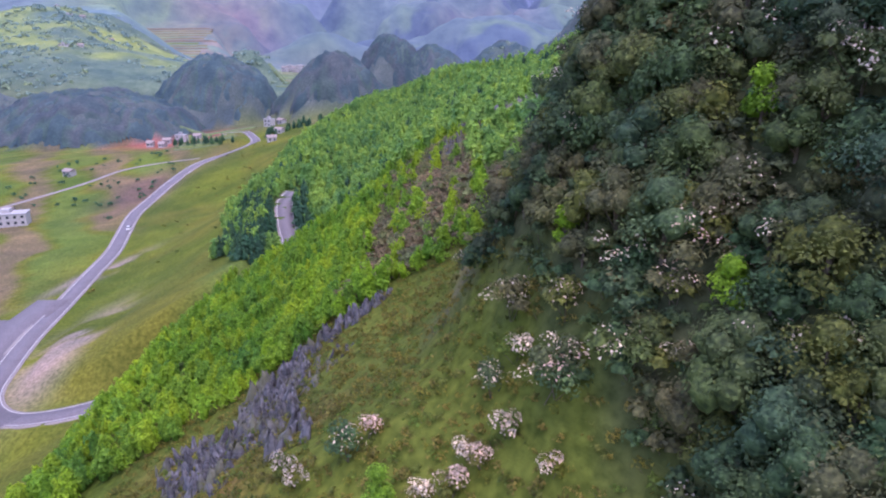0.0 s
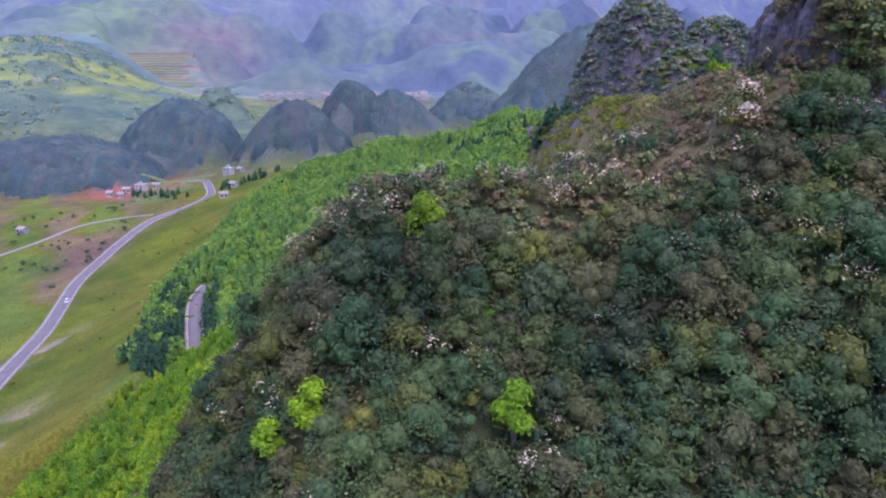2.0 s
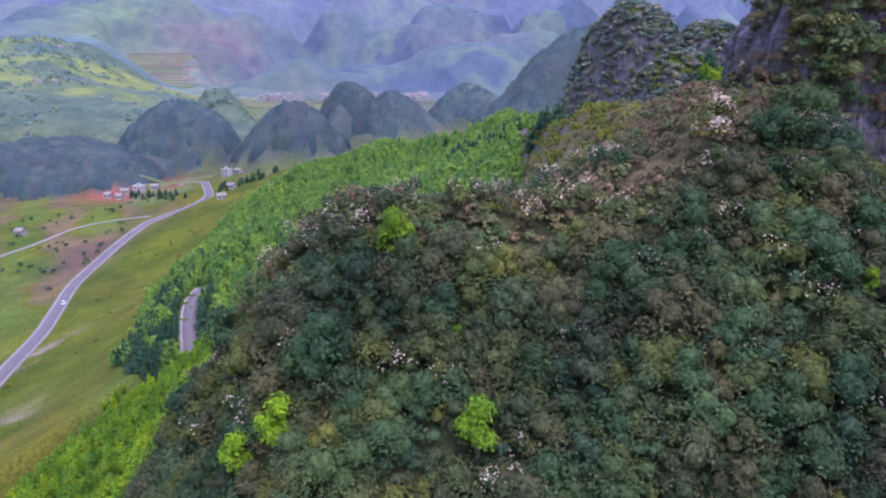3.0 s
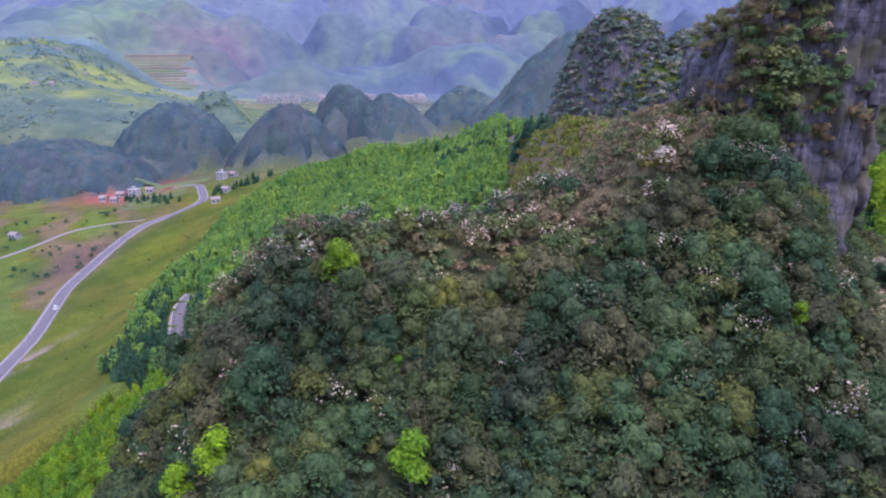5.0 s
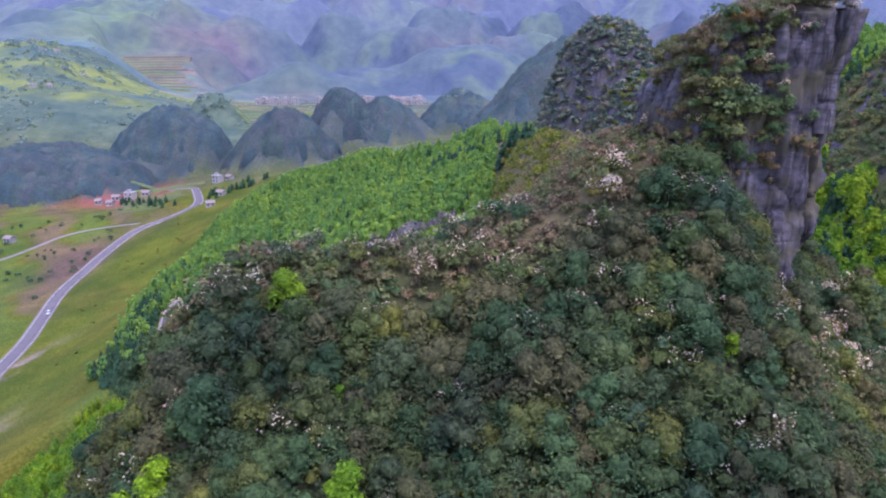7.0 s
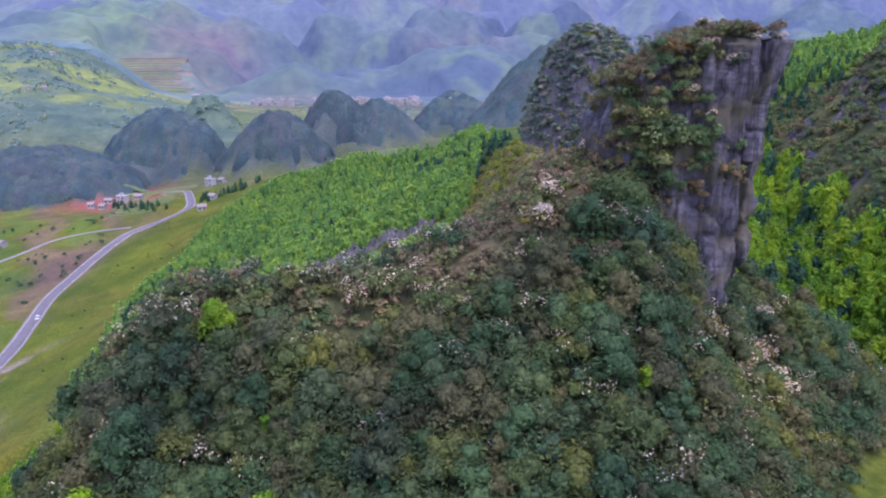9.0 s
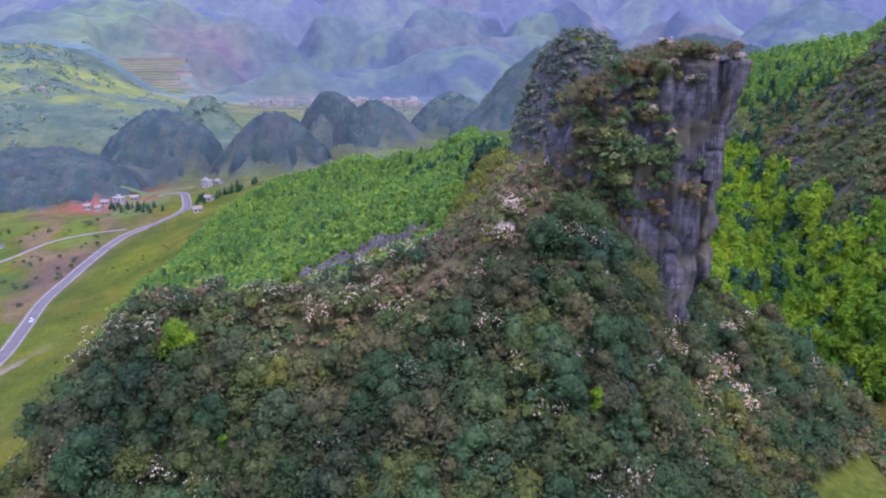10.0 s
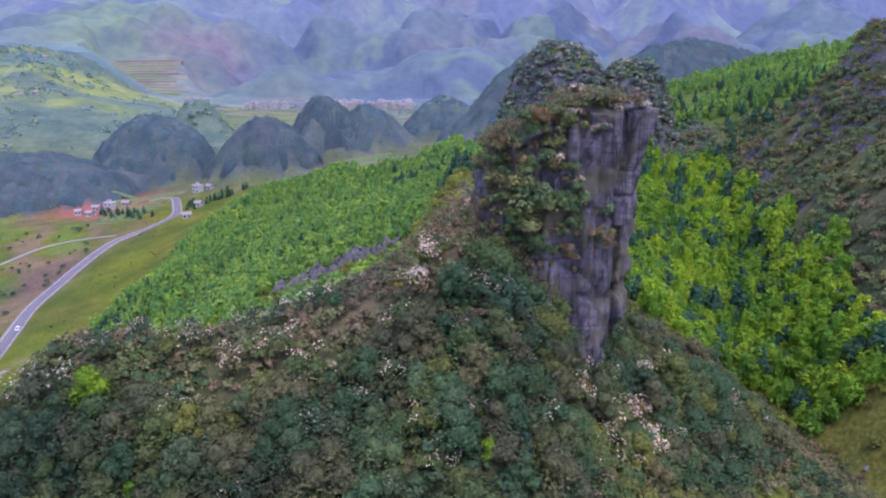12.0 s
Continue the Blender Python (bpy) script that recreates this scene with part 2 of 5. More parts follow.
# far and middle karst hills: x, y, rx, ry, height over the valley, steepness
KARST = (
    (-322, 614, 108, 70, 43, 2.2), (-430, 650, 85, 60, 40, 1.9), (-236, 692, 76, 56, 65, 2.2), (-106, 636, 54, 46, 52, 2.2),
    (-60, 690, 44, 44, 58, 2.3), (-20, 702, 58, 46, 43, 1.9), (66, 790, 64, 52, 45, 1.8), (-256, 905, 40, 36, 39, 2.0),
    (135, 505, 92, 74, 79, 1.7), (300, 690, 150, 80, 74, 1.7), (-560, 700, 110, 80, 50, 1.8), (190, 720, 90, 70, 40, 1.8),
)
# ranges beyond the village
RANGES = (
    (-455, 1930, 250, 170, 128, 1.8), (-250, 2120, 190, 150, 150, 2.0), (-110, 2140, 170, 140, 140, 2.0), (-560, 1760, 130, 90, 70, 1.7), (-290, 1570, 190, 95, 58, 1.8),
    (-90, 1640, 190, 110, 44, 1.7), (110, 1700, 230, 140, 82, 1.7), (330, 1950, 260, 180, 140, 1.7), (620, 1760, 280, 200, 165, 1.7), (420, 2240, 320, 200, 205, 1.7), (60, 2260, 260, 180, 170, 1.8),
    (-480, 2420, 330, 170, 205, 1.8), (-180, 2560, 330, 190, 235, 1.8), (150, 2660, 340, 200, 250, 1.8), (480, 2700, 360, 220, 270, 1.7), (-760, 2700, 300, 200, 190, 1.7),
    (1150, 2100, 420, 300, 190, 1.6), (900, 2600, 420, 260, 260, 1.6), (-1500, 2500, 500, 300, 130, 1.6), (-300, 3050, 620, 260, 330, 1.6), (380, 3150, 640, 260, 350, 1.6),
    (-2700, 3600, 1400, 480, 430, 1.6), (-1300, 3700, 1500, 480, 430, 1.6), (300, 3900, 1500, 500, 540, 1.6), (1800, 3500, 1300, 500, 500, 1.6),
)


def rises(x, y, hills):
    """How far the highest of the hills lifts each place."""
    up = np.zeros(np.shape(x))
    for cx, cy, rx, ry, h, k in hills:
        near = (np.abs(x - cx) < 1.3 * rx) & (np.abs(y - cy) < 1.3 * ry)
        if np.any(near):
            up[near] = np.maximum(up[near], h * bump(x[near], y[near], cx, cy, rx, ry, k))
    return up


def terrain(x, y):
    """The height of the ground, without the roads' beds, and how far the near hill makes it up."""
    shape = np.shape(x)
    x, y = np.atleast_1d(np.asarray(x, float)), np.atleast_1d(np.asarray(y, float))
    # the long slope that climbs to the right, over the valley floor
    slope = np.interp(x, (-900, -400, -240, -180, -120, -98, -60, -30, -13, 4, 40, 67, 100, 130), (40, 16, 8, 10, 15, 22, 41, 54, 67, 78, 89, 102, 108, 108))
    slope = slope + 10 * np.exp(-((x + 62) ** 2 + (y - 288) ** 2) / 1800) - 4 * np.exp(-((x + 46) ** 2 + (y - 205) ** 2) / 500)
    side = np.interp(y, (-200, 0, 60, 100, 135, 200, 260, 320, 400), (50, 66, 76, 84, 96, 110, 116, 117, 117))
    right = sstep(92, 118, x)
    slope = slope * (1 - right) + side * right
    slope = slope + 0.29 * np.clip(x - 130, 0, 140) * sstep(150, 240, y)
    flank = np.minimum(98 + 1.25 * (x - 133), 158 + 0.15 * (x - 180)) + 2.5 * fbm(x, y, 25, 3, 21) - 60 * sstep(195, 245, y) - 40 * sstep(60, 0, y)
    slope = np.maximum(slope, np.where(x > 120, flank, -99))
    floor_z = np.interp(x, (-900, -400, -230, -110, 0, 200, 600), (40, 14, 20, 38, 55, 80, 110))
    floor_z = floor_z + (49 - floor_z) * sstep(680, 900, y)
    near = 1 - sstep(345, 520, y)
    z = floor_z + (slope - floor_z) * near
    z = z - 10 * sstep(-50, -76, x) * sstep(165, 128, y) * sstep(-140, -110, x)
    z = np.where(y < 45, z - 0.38 * (45 - y) * sstep(-140, -20, x), z)
    z = z + 1.6 * fbm(x, y, 42, 4, 2) * (0.35 + 0.65 * sstep(-110, -60, x))
    z = z + 19 * np.exp(-((x + 50) / 42) ** 2 * 0.5 - ((y - 402) / 46) ** 2 * 0.5)
    # green hillside on the left and the hills beyond the village
    ridge_x = np.interp(y, (700, 1000, 1300, 1700, 2000, 2400), (-470, -560, -665, -745, -800, -860)) + 45 * fbm(x, y, 240, 2, 18)
    ridge_z = np.interp(y, (660, 760, 900, 1050, 1300, 1700, 2000, 2400), (0, 8, 40, 78, 100, 140, 170, 190))
    across = np.where(x > ridge_x, (x - ridge_x) / np.interp(y, (700, 1000, 1200, 1340), (130, 200, 190, 150)), (ridge_x - x) / 520)
    z = z + ridge_z * np.exp(-across ** 2) * (1 + 0.2 * fbm(x, y, 170, 3, 19)) + 5 * fbm(x, y, 130, 3, 14) * sstep(850, 1000, y) * sstep(-150, -330, x)
    far = np.clip(y - 1330, 0, None)
    z = z + 0.045 * far + sstep(1330, 1700, y) * (24 * fbm(x, y, 420, 4, 9) + 14 * np.abs(fbm(x, y, 150, 3, 12)))
    z = z + rises(x, y, KARST)
    if np.any(y > 1150):
        z = z + rises(x + 75 * fbm(x, y, 260, 4, 15), y + 75 * fbm(x, y, 260, 4, 16), RANGES) * (1 + 0.2 * fbm(x, y, 120, 4, 17))
    q = (53 - x) / np.maximum(y, 1.0)
    tier = sstep(0.335, 0.365, q) * sstep(0.50, 0.465, q) * sstep(1390, 1440, y) * sstep(1780, 1690, y)
    z = z * (1 - tier) + (56 + 0.36 * (y - 1465)) * tier
    # twin rocky peaks
    z = raised(z, 72, 79, bump(x, y, 103, 254, 28, 36, 2.7), 1.5 * fbm(x, y, 9, 3, 3))
    z = raised(z, 72, 72, bump(x, y, 131, 254, 18, 30, 4.0), 1.5 * fbm(x, y, 9, 3, 4))
    z = raised(z, 80, 55, bump(x, y, 112, 224, 34, 34, 2.2), 0)
    # the near wooded hill
    crest = np.interp(x, (0, 28, 45, 55, 60, 65, 69, 73, 78, 84, 92, 104, 130), (122.5, 122.5, 123, 125.6, 129.4, 132.8, 129.8, 123.6, 119.5, 116.5, 111.5, 100, 84))
    left = np.clip(27.5 - x, 0, None)
    left = 0.8 * left + 0.031 * left * left
    mid = np.interp(x, (20, 45, 60, 95), (54, 55, 59, 64))
    front = np.clip(mid - y, 0, None)
    front = 0.53 * front + 0.0125 * front * front
    back = np.clip(y - mid, 0, None)
    back = (0.11 + 0.27 * sstep(60, 25, x)) * back + 0.004 * back * back * sstep(70, 30, x)
    drop = np.maximum(front, back)
    hill = crest - np.sqrt(left ** 2 + drop ** 2) - 0.7 * np.minimum(left, drop) + 1.0 * fbm(x, y, 14, 3, 7)
    d = np.clip(0.5 + 0.5 * (hill - z) / 4.0, 0, 1)
    return (z * (1 - d) + hill * d + 4.0 * d * (1 - d)).reshape(shape), d.reshape(shape)


def wood_edge(y):
    """Where the meadow ends and the wood on the near hill begins."""
    return np.interp(y, (28, 34, 36, 42, 47, 50, 56, 60), (11.0, 9.0, 8.2, 6.2, 4.4, 3.2, 1.0, -2.0))


# the roads' centre lines in the plan, with their heights
MAIN_ROAD = ((-190, 572, 27), (-174, 582, 28), (-156, 545, 29), (-144, 508, 29), (-152, 482, 26), (-168, 458, 22), (-173, 425, 17), (-173, 392, 13),
             (-168, 355, 12), (-157, 318, 12), (-146, 284, 13), (-138, 248, 14), (-131, 215, 14.5), (-126, 190, 15), (-121, 170, 15), (-115, 152, 15),
             (-104, 141, 16), (-90, 139, 18), (-76, 145, 20), (-64, 157, 24), (-55, 173, 28), (-49.5, 190, 31.5), (-49, 206, 35), (-55.5, 226, 41.5), (-58.5, 239, 45.5), (-57, 247, 47.5))
BRANCH_ROAD = ((-128, 198, 14.8), (-145, 201, 13.5), (-170, 204, 12), (-210, 210, 10))
TRACK = ((-262, 362, 9), (-247, 400, 11), (-233, 430, 13.7), (-220, 457, 17.5), (-200, 470, 20), (-172, 470, 23.5))


def smooth_line(points, step=3.0):
    """A Catmull-Rom curve through the points, in even steps."""
    p = np.array([points[0], *points, points[-1]], float)
    out = []
    for k in range(1, len(p) - 2):
        n = max(2, int(np.linalg.norm(p[k + 1] - p[k]) / step))
        for j in range(n):
            u = j / n
            out.append(0.5 * (2 * p[k] + (p[k + 1] - p[k - 1]) * u + (2 * p[k - 1] - 5 * p[k] + 4 * p[k + 1] - p[k + 2]) * u * u + (3 * p[k] - p[k - 1] - 3 * p[k + 1] + p[k + 2]) * u ** 3))
    return np.array(out + [p[-1]])


LINES = [(smooth_line(MAIN_ROAD), 3.9), (smooth_line(BRANCH_ROAD), 5.5), (smooth_line(TRACK), 3.0)]


def road_distance(x, y):
    """How far each place lies from the nearest road, and that road's height there."""
    shape = np.shape(x)
    x, y = np.ravel(np.asarray(x, float)), np.ravel(np.asarray(y, float))
    away, level = np.full(x.shape, 99.0), np.zeros(x.shape)
    near = (x > -300) & (x < -20) & (y > 110) & (y < 620)
    if near.any():
        for line, half in LINES:
            d = np.hypot(x[near][:, None] - line[:, 0], y[near][:, None] - line[:, 1])
            k = np.argmin(d, 1)
            dist = d[np.arange(len(k)), k] - half
            old = away[near]
            level[near] = np.where(dist < old, line[k, 2], level[near])
            away[near] = np.minimum(dist, old)
    return away.reshape(shape), level.reshape(shape)


def height(x, y):
    z, _ = terrain(x, y)
    away, level = road_distance(x, y)
    k = sstep(8.0, 1.0, away)
    return z * (1 - k) + (level - 0.25) * k


# ---- mesh helpers ----
def part(name, bm, mat, parent=None, label=""):
    me = bpy.data.meshes.new(name)
    bm.to_mesh(me)
    bm.free()
    me.materials.append(mat)
    ob = new(name, me)
    ob.parent = parent
    return tagged(ob, label)


def quad_mesh(name, verts, faces, mats, tint=None, slots=None):
    """A mesh of quads or of triangles from arrays."""
    faces = np.asarray(faces, np.int32)
    k = faces.shape[1]
    me = bpy.data.meshes.new(name)
    me.vertices.add(len(verts))
    me.vertices.foreach_set("co", np.asarray(verts, np.float32).ravel())
    me.loops.add(k * len(faces))
    me.loops.foreach_set("vertex_index", faces.ravel())
    me.polygons.add(len(faces))
    me.polygons.foreach_set("loop_start", np.arange(len(faces), dtype=np.int32) * k)
    if slots is not None:
        me.polygons.foreach_set("material_index", np.asarray(slots, np.int32))
    me.update(calc_edges=True)
    if tint is not None:
        me.attributes.new("tint", "FLOAT", "POINT").data.foreach_set("value", np.asarray(tint, np.float32))
    for m in mats:
        me.materials.append(m)
    return me


def empty(name, x, y, z, turn=0.0, size=1.0):
    ob = new(name)
    ob.empty_display_size = 0.2
    ob.matrix_basis = Matrix.LocRotScale((x, y, z), Euler((0, 0, turn)), (size,) * 3)
    return ob


def leaves(rng, n, lobes, size, long=1.5, droop=0.0, inner=0.78):
    """Small pointed leaf sprays over a few rounded lobes (x, y, z, radius): verts and triangles."""
    lobes = np.asarray(lobes, float)
    pick = rng.choice(len(lobes), n, p=lobes[:, 3] ** 2 / np.sum(lobes[:, 3] ** 2))
    way = rng.normal(size=(n, 3))
    way /= np.linalg.norm(way, axis=1)[:, None]
    way[:, 2] = np.where(way[:, 2] < -0.3, -way[:, 2], way[:, 2])
    place = lobes[pick, :3] + way * lobes[pick, 3:4] * rng.uniform(inner, 1.1, (n, 1))
    normal = way + rng.normal(size=(n, 3)) * 0.32 + np.array((0, 0, 0.5))
    normal /= np.linalg.norm(normal, axis=1)[:, None]
    a = np.cross(normal, rng.normal(size=(n, 3)) + np.array((0, 0, 2.0 * droop)))
    a /= np.linalg.norm(a, axis=1)[:, None]
    b = np.cross(normal, a)
    s = size * rng.uniform(0.6, 1.35, (n, 1))
    verts = np.stack((place - b * s * 0.4 - a * s * 0.5, place - b * s * 0.4 + a * s * 0.5, place + b * s * 0.62 * long + normal * s * 0.15), 1)
    return verts.reshape(-1, 3), np.arange(3 * n).reshape(n, 3)


def stem(points, sides=6):
    """A tapered limb through (x, y, z, radius) points: verts and triangles."""
    verts, faces = [], []
    for x, y, z, r in points:
        verts += [(x + r * math.cos(math.tau * k / sides), y + r * math.sin(math.tau * k / sides), z) for k in range(sides)]
    for j in range(len(points) - 1):
        for k in range(sides):
            p, q, r, s = j * sides + k, j * sides + (k + 1) % sides, (j + 1) * sides + (k + 1) % sides, (j + 1) * sides + k
            faces += [(p, q, r), (p, r, s)]
    return np.array(verts), np.array(faces)


def join(pieces):
    verts, faces, base = [], [], 0
    for v, f in pieces:
        verts.append(v)
        faces.append(f + base)
        base += len(v)
    return np.concatenate(verts), np.concatenate(faces)


def core(rng, lobes, fill=0.8, sides=7, rings=3):
    """The leafy inside of a crown: one uneven low mass for each lobe."""
    pieces = []
    for x, y, z, r in lobes:
        pts = [(x, y, z - 0.7 * r * fill, 0.55 * r * fill), (x, y, z, r * fill), (x, y, z + 0.62 * r * fill, 0.74 * r * fill), (x, y, z + 0.95 * r * fill, 0.08 * r)][4 - rings - 1:]
        v, f = stem(pts, sides)
        pieces.append((v + rng.normal(0, 0.07 * r, v.shape), f))
    return join(pieces)


def broad_tree(rng, radius, tall, n, size, lobes=6, spread=0.62):
    """A bushy broadleaf, leafy almost to the ground: its trunk with limbs, and its crown."""
    tops = [(rng.normal(0, 0.1), rng.normal(0, 0.1), tall - 0.62 * radius, 0.6 * radius)]
    for k in range(lobes - 1):
        turn, out = math.tau * (k + rng.uniform(0, 0.7)) / (lobes - 1), radius * spread * rng.uniform(0.65, 1.05)
        tops.append((out * math.cos(turn), out * math.sin(turn), tall * rng.uniform(0.26, 0.62), radius * rng.uniform(0.36, 0.58)))
    trunk = [stem(((0, 0, -0.8, 0.045 * tall), (0.05, 0.02, tall * 0.3, 0.03 * tall), (0, 0.06, tall * 0.7, 0.012 * tall)), 5)]
    for x, y, z, r in tops[1:4]:
        trunk.append(stem(((0.03, 0.02, tall * 0.12, 0.02 * tall), (x * 0.9, y * 0.9, z, 0.006 * tall)), 4))
    return join(trunk), join((core(rng, tops[:5], 0.78, 6), leaves(rng, n, tops, size)))


def sapling(rng, radius, tall, n, size):
    """A slender young tree with a feathery upright crown."""
    tops = [(rng.normal(0, radius * 0.25), rng.normal(0, radius * 0.25), tall * u, radius * w) for u, w in ((0.3, 0.75), (0.52, 0.7), (0.72, 0.5), (0.9, 0.26))]
    trunk = stem(((0, 0, -0.8, 0.02 * tall), (0, 0, tall * 0.9, 0.005 * tall)), 4)
    inside = stem(((0, 0, tall * 0.1, radius * 0.35), (0, 0, tall * 0.45, radius * 0.6), (0, 0, tall * 0.95, radius * 0.08)), 5)
    return trunk, join((inside, leaves(rng, n, tops, size, 1.8, 0.6)))


def conifer(rng, radius, tall, n, size):
    """A narrow dark conifer in tiers."""
    tops = [(rng.normal(0, 0.05), rng.normal(0, 0.05), tall * u, radius * (1.05 - u)) for u in (0.18, 0.32, 0.46, 0.6, 0.74, 0.88)]
    trunk = stem(((0, 0, -0.8, 0.03 * tall), (0, 0, tall, 0.003 * tall)), 5)
    inside = stem(((0, 0, tall * 0.08, radius * 0.7), (0, 0, tall * 0.97, radius * 0.05)), 6)
    return trunk, join((inside, leaves(rng, n, tops, size, 1.8, 0.8)))


def bush(rng, radius, tall, n, size, stems=3, solid=True):
    """A low shrub without a single trunk."""
    tops = [(rng.normal(0, radius * 0.42), rng.normal(0, radius * 0.42), tall * rng.uniform(0.3, 0.65), radius * rng.uniform(0.42, 0.62)) for _ in range(5)]
    trunk = join([stem(((0, 0, -0.5, 0.04), (x, y, z, 0.012)), 3) for x, y, z, r in tops[:stems]])
    crown = leaves(rng, n, tops, size)
    return trunk, join((core(rng, tops[:2], 0.75, 5, 2), crown)) if solid else crown


def plant_things(name, label, category, group, kinds, spots, leaf_mat, parts=("trunk", "crown"), blossom=None):
    """Plants as things of their own: kinds of (trunk, crown[, blossom]) shared among the spots (x, y, z, size, turn)."""
    meshes = []
    for k in kinds:
        row = [quad_mesh(parts[0], *k[0], [BARK]), quad_mesh(parts[1], *k[1], [leaf_mat], np.zeros(len(k[1][0])))]
        if blossom:
            row.append(quad_mesh("blossom", *k[2], [blossom], np.zeros(len(k[2][0]))))
        meshes.append(row)
    for n, (x, y, z, size, turn) in enumerate(spots):
        ob = tagged(empty(name, x, y, z, turn, size), label, category, group)
        for me in meshes[n % len(meshes)]:
            new(me.name.split(".")[0], me).parent = ob


def plant_stuff(name, label, category, kinds, spots, leaf_mat, rng, stretch=0.2):
    """Many plants as one sheet of stuff, trunks included."""
    spots = np.asarray(spots, float)
    verts, faces, slots, tint, base = [], [], [], [], 0
    for k, (trunk, crown) in enumerate(kinds):
        v, f = join((trunk, crown))
        own = spots[k::len(kinds)]
        if not len(own):
            continue
        c, s = np.cos(own[:, 4])[:, None], np.sin(own[:, 4])[:, None]
        tall = rng.uniform(1 - stretch, 1 + stretch, (len(own), 1))
        x = (v[:, 0] * c - v[:, 1] * s) * own[:, 3:4] + own[:, 0:1]
        y = (v[:, 0] * s + v[:, 1] * c) * own[:, 3:4] + own[:, 1:2]
        z = v[:, 2] * own[:, 3:4] * tall + own[:, 2:3]
        verts.append(np.stack((x, y, z), 2).reshape(-1, 3))
        faces.append((f[None] + (np.arange(len(own)) * len(v))[:, None, None] + base).reshape(-1, 3))
        slots.append(np.tile(np.r_[np.zeros(len(trunk[1])), np.ones(len(crown[1]))], len(own)))
        tint.append(np.repeat(rng.uniform(0, 1, len(own)), len(v)))
        base += len(own) * len(v)
    if verts:
        me = quad_mesh(name, np.concatenate(verts), np.concatenate(faces), [BARK, leaf_mat], np.concatenate(tint), np.concatenate(slots))
        tagged(new(name, me), label, category, kind="stuff")


def scatter(rng, x0, x1, y0, y1, want, gap, chance, size=(0.8, 1.25), sink=0.15, tries=14):
    """Spots over the ground, at least gap apart, kept by chance(x, y, z, hill); steep ground counts by its true area."""
    n = want * tries
    x, y = rng.uniform(x0, x1, n), rng.uniform(y0, y1, n)
    z, hill = terrain(x, y)
    away, level = road_distance(x, y)
    z = height(x, y)
    gx, gy = (height(x + 0.5, y) - z) * 2, (height(x, y + 0.5) - z) * 2
    steep = np.sqrt(1 + gx * gx + gy * gy)
    keep = (rng.uniform(0, 1, n) * 2.6 < steep * chance(x, y, z, hill)) & (away > 0.5)
    grid, out = {}, []
    for k in np.nonzero(keep)[0]:
        p = (x[k], y[k], z[k])
        key = tuple(int(math.floor(c / gap)) for c in p)
        if any((q[0] - p[0]) ** 2 + (q[1] - p[1]) ** 2 + (q[2] - p[2]) ** 2 < gap * gap
               for i in (-1, 0, 1) for j in (-1, 0, 1) for h in (-1, 0, 1) for q in grid.get((key[0] + i, key[1] + j, key[2] + h), ())):
            continue
        grid.setdefault(key, []).append(p)
        out.append((p[0], p[1], p[2] - sink, rng.uniform(*size), rng.uniform(0, math.tau)))
        if len(out) >= want:
            break
    return out


def spot(rng, x, y, size=1.0, sink=0.15):
    return (x, y, float(height(x, y)) - sink, size, rng.uniform(0, math.tau))


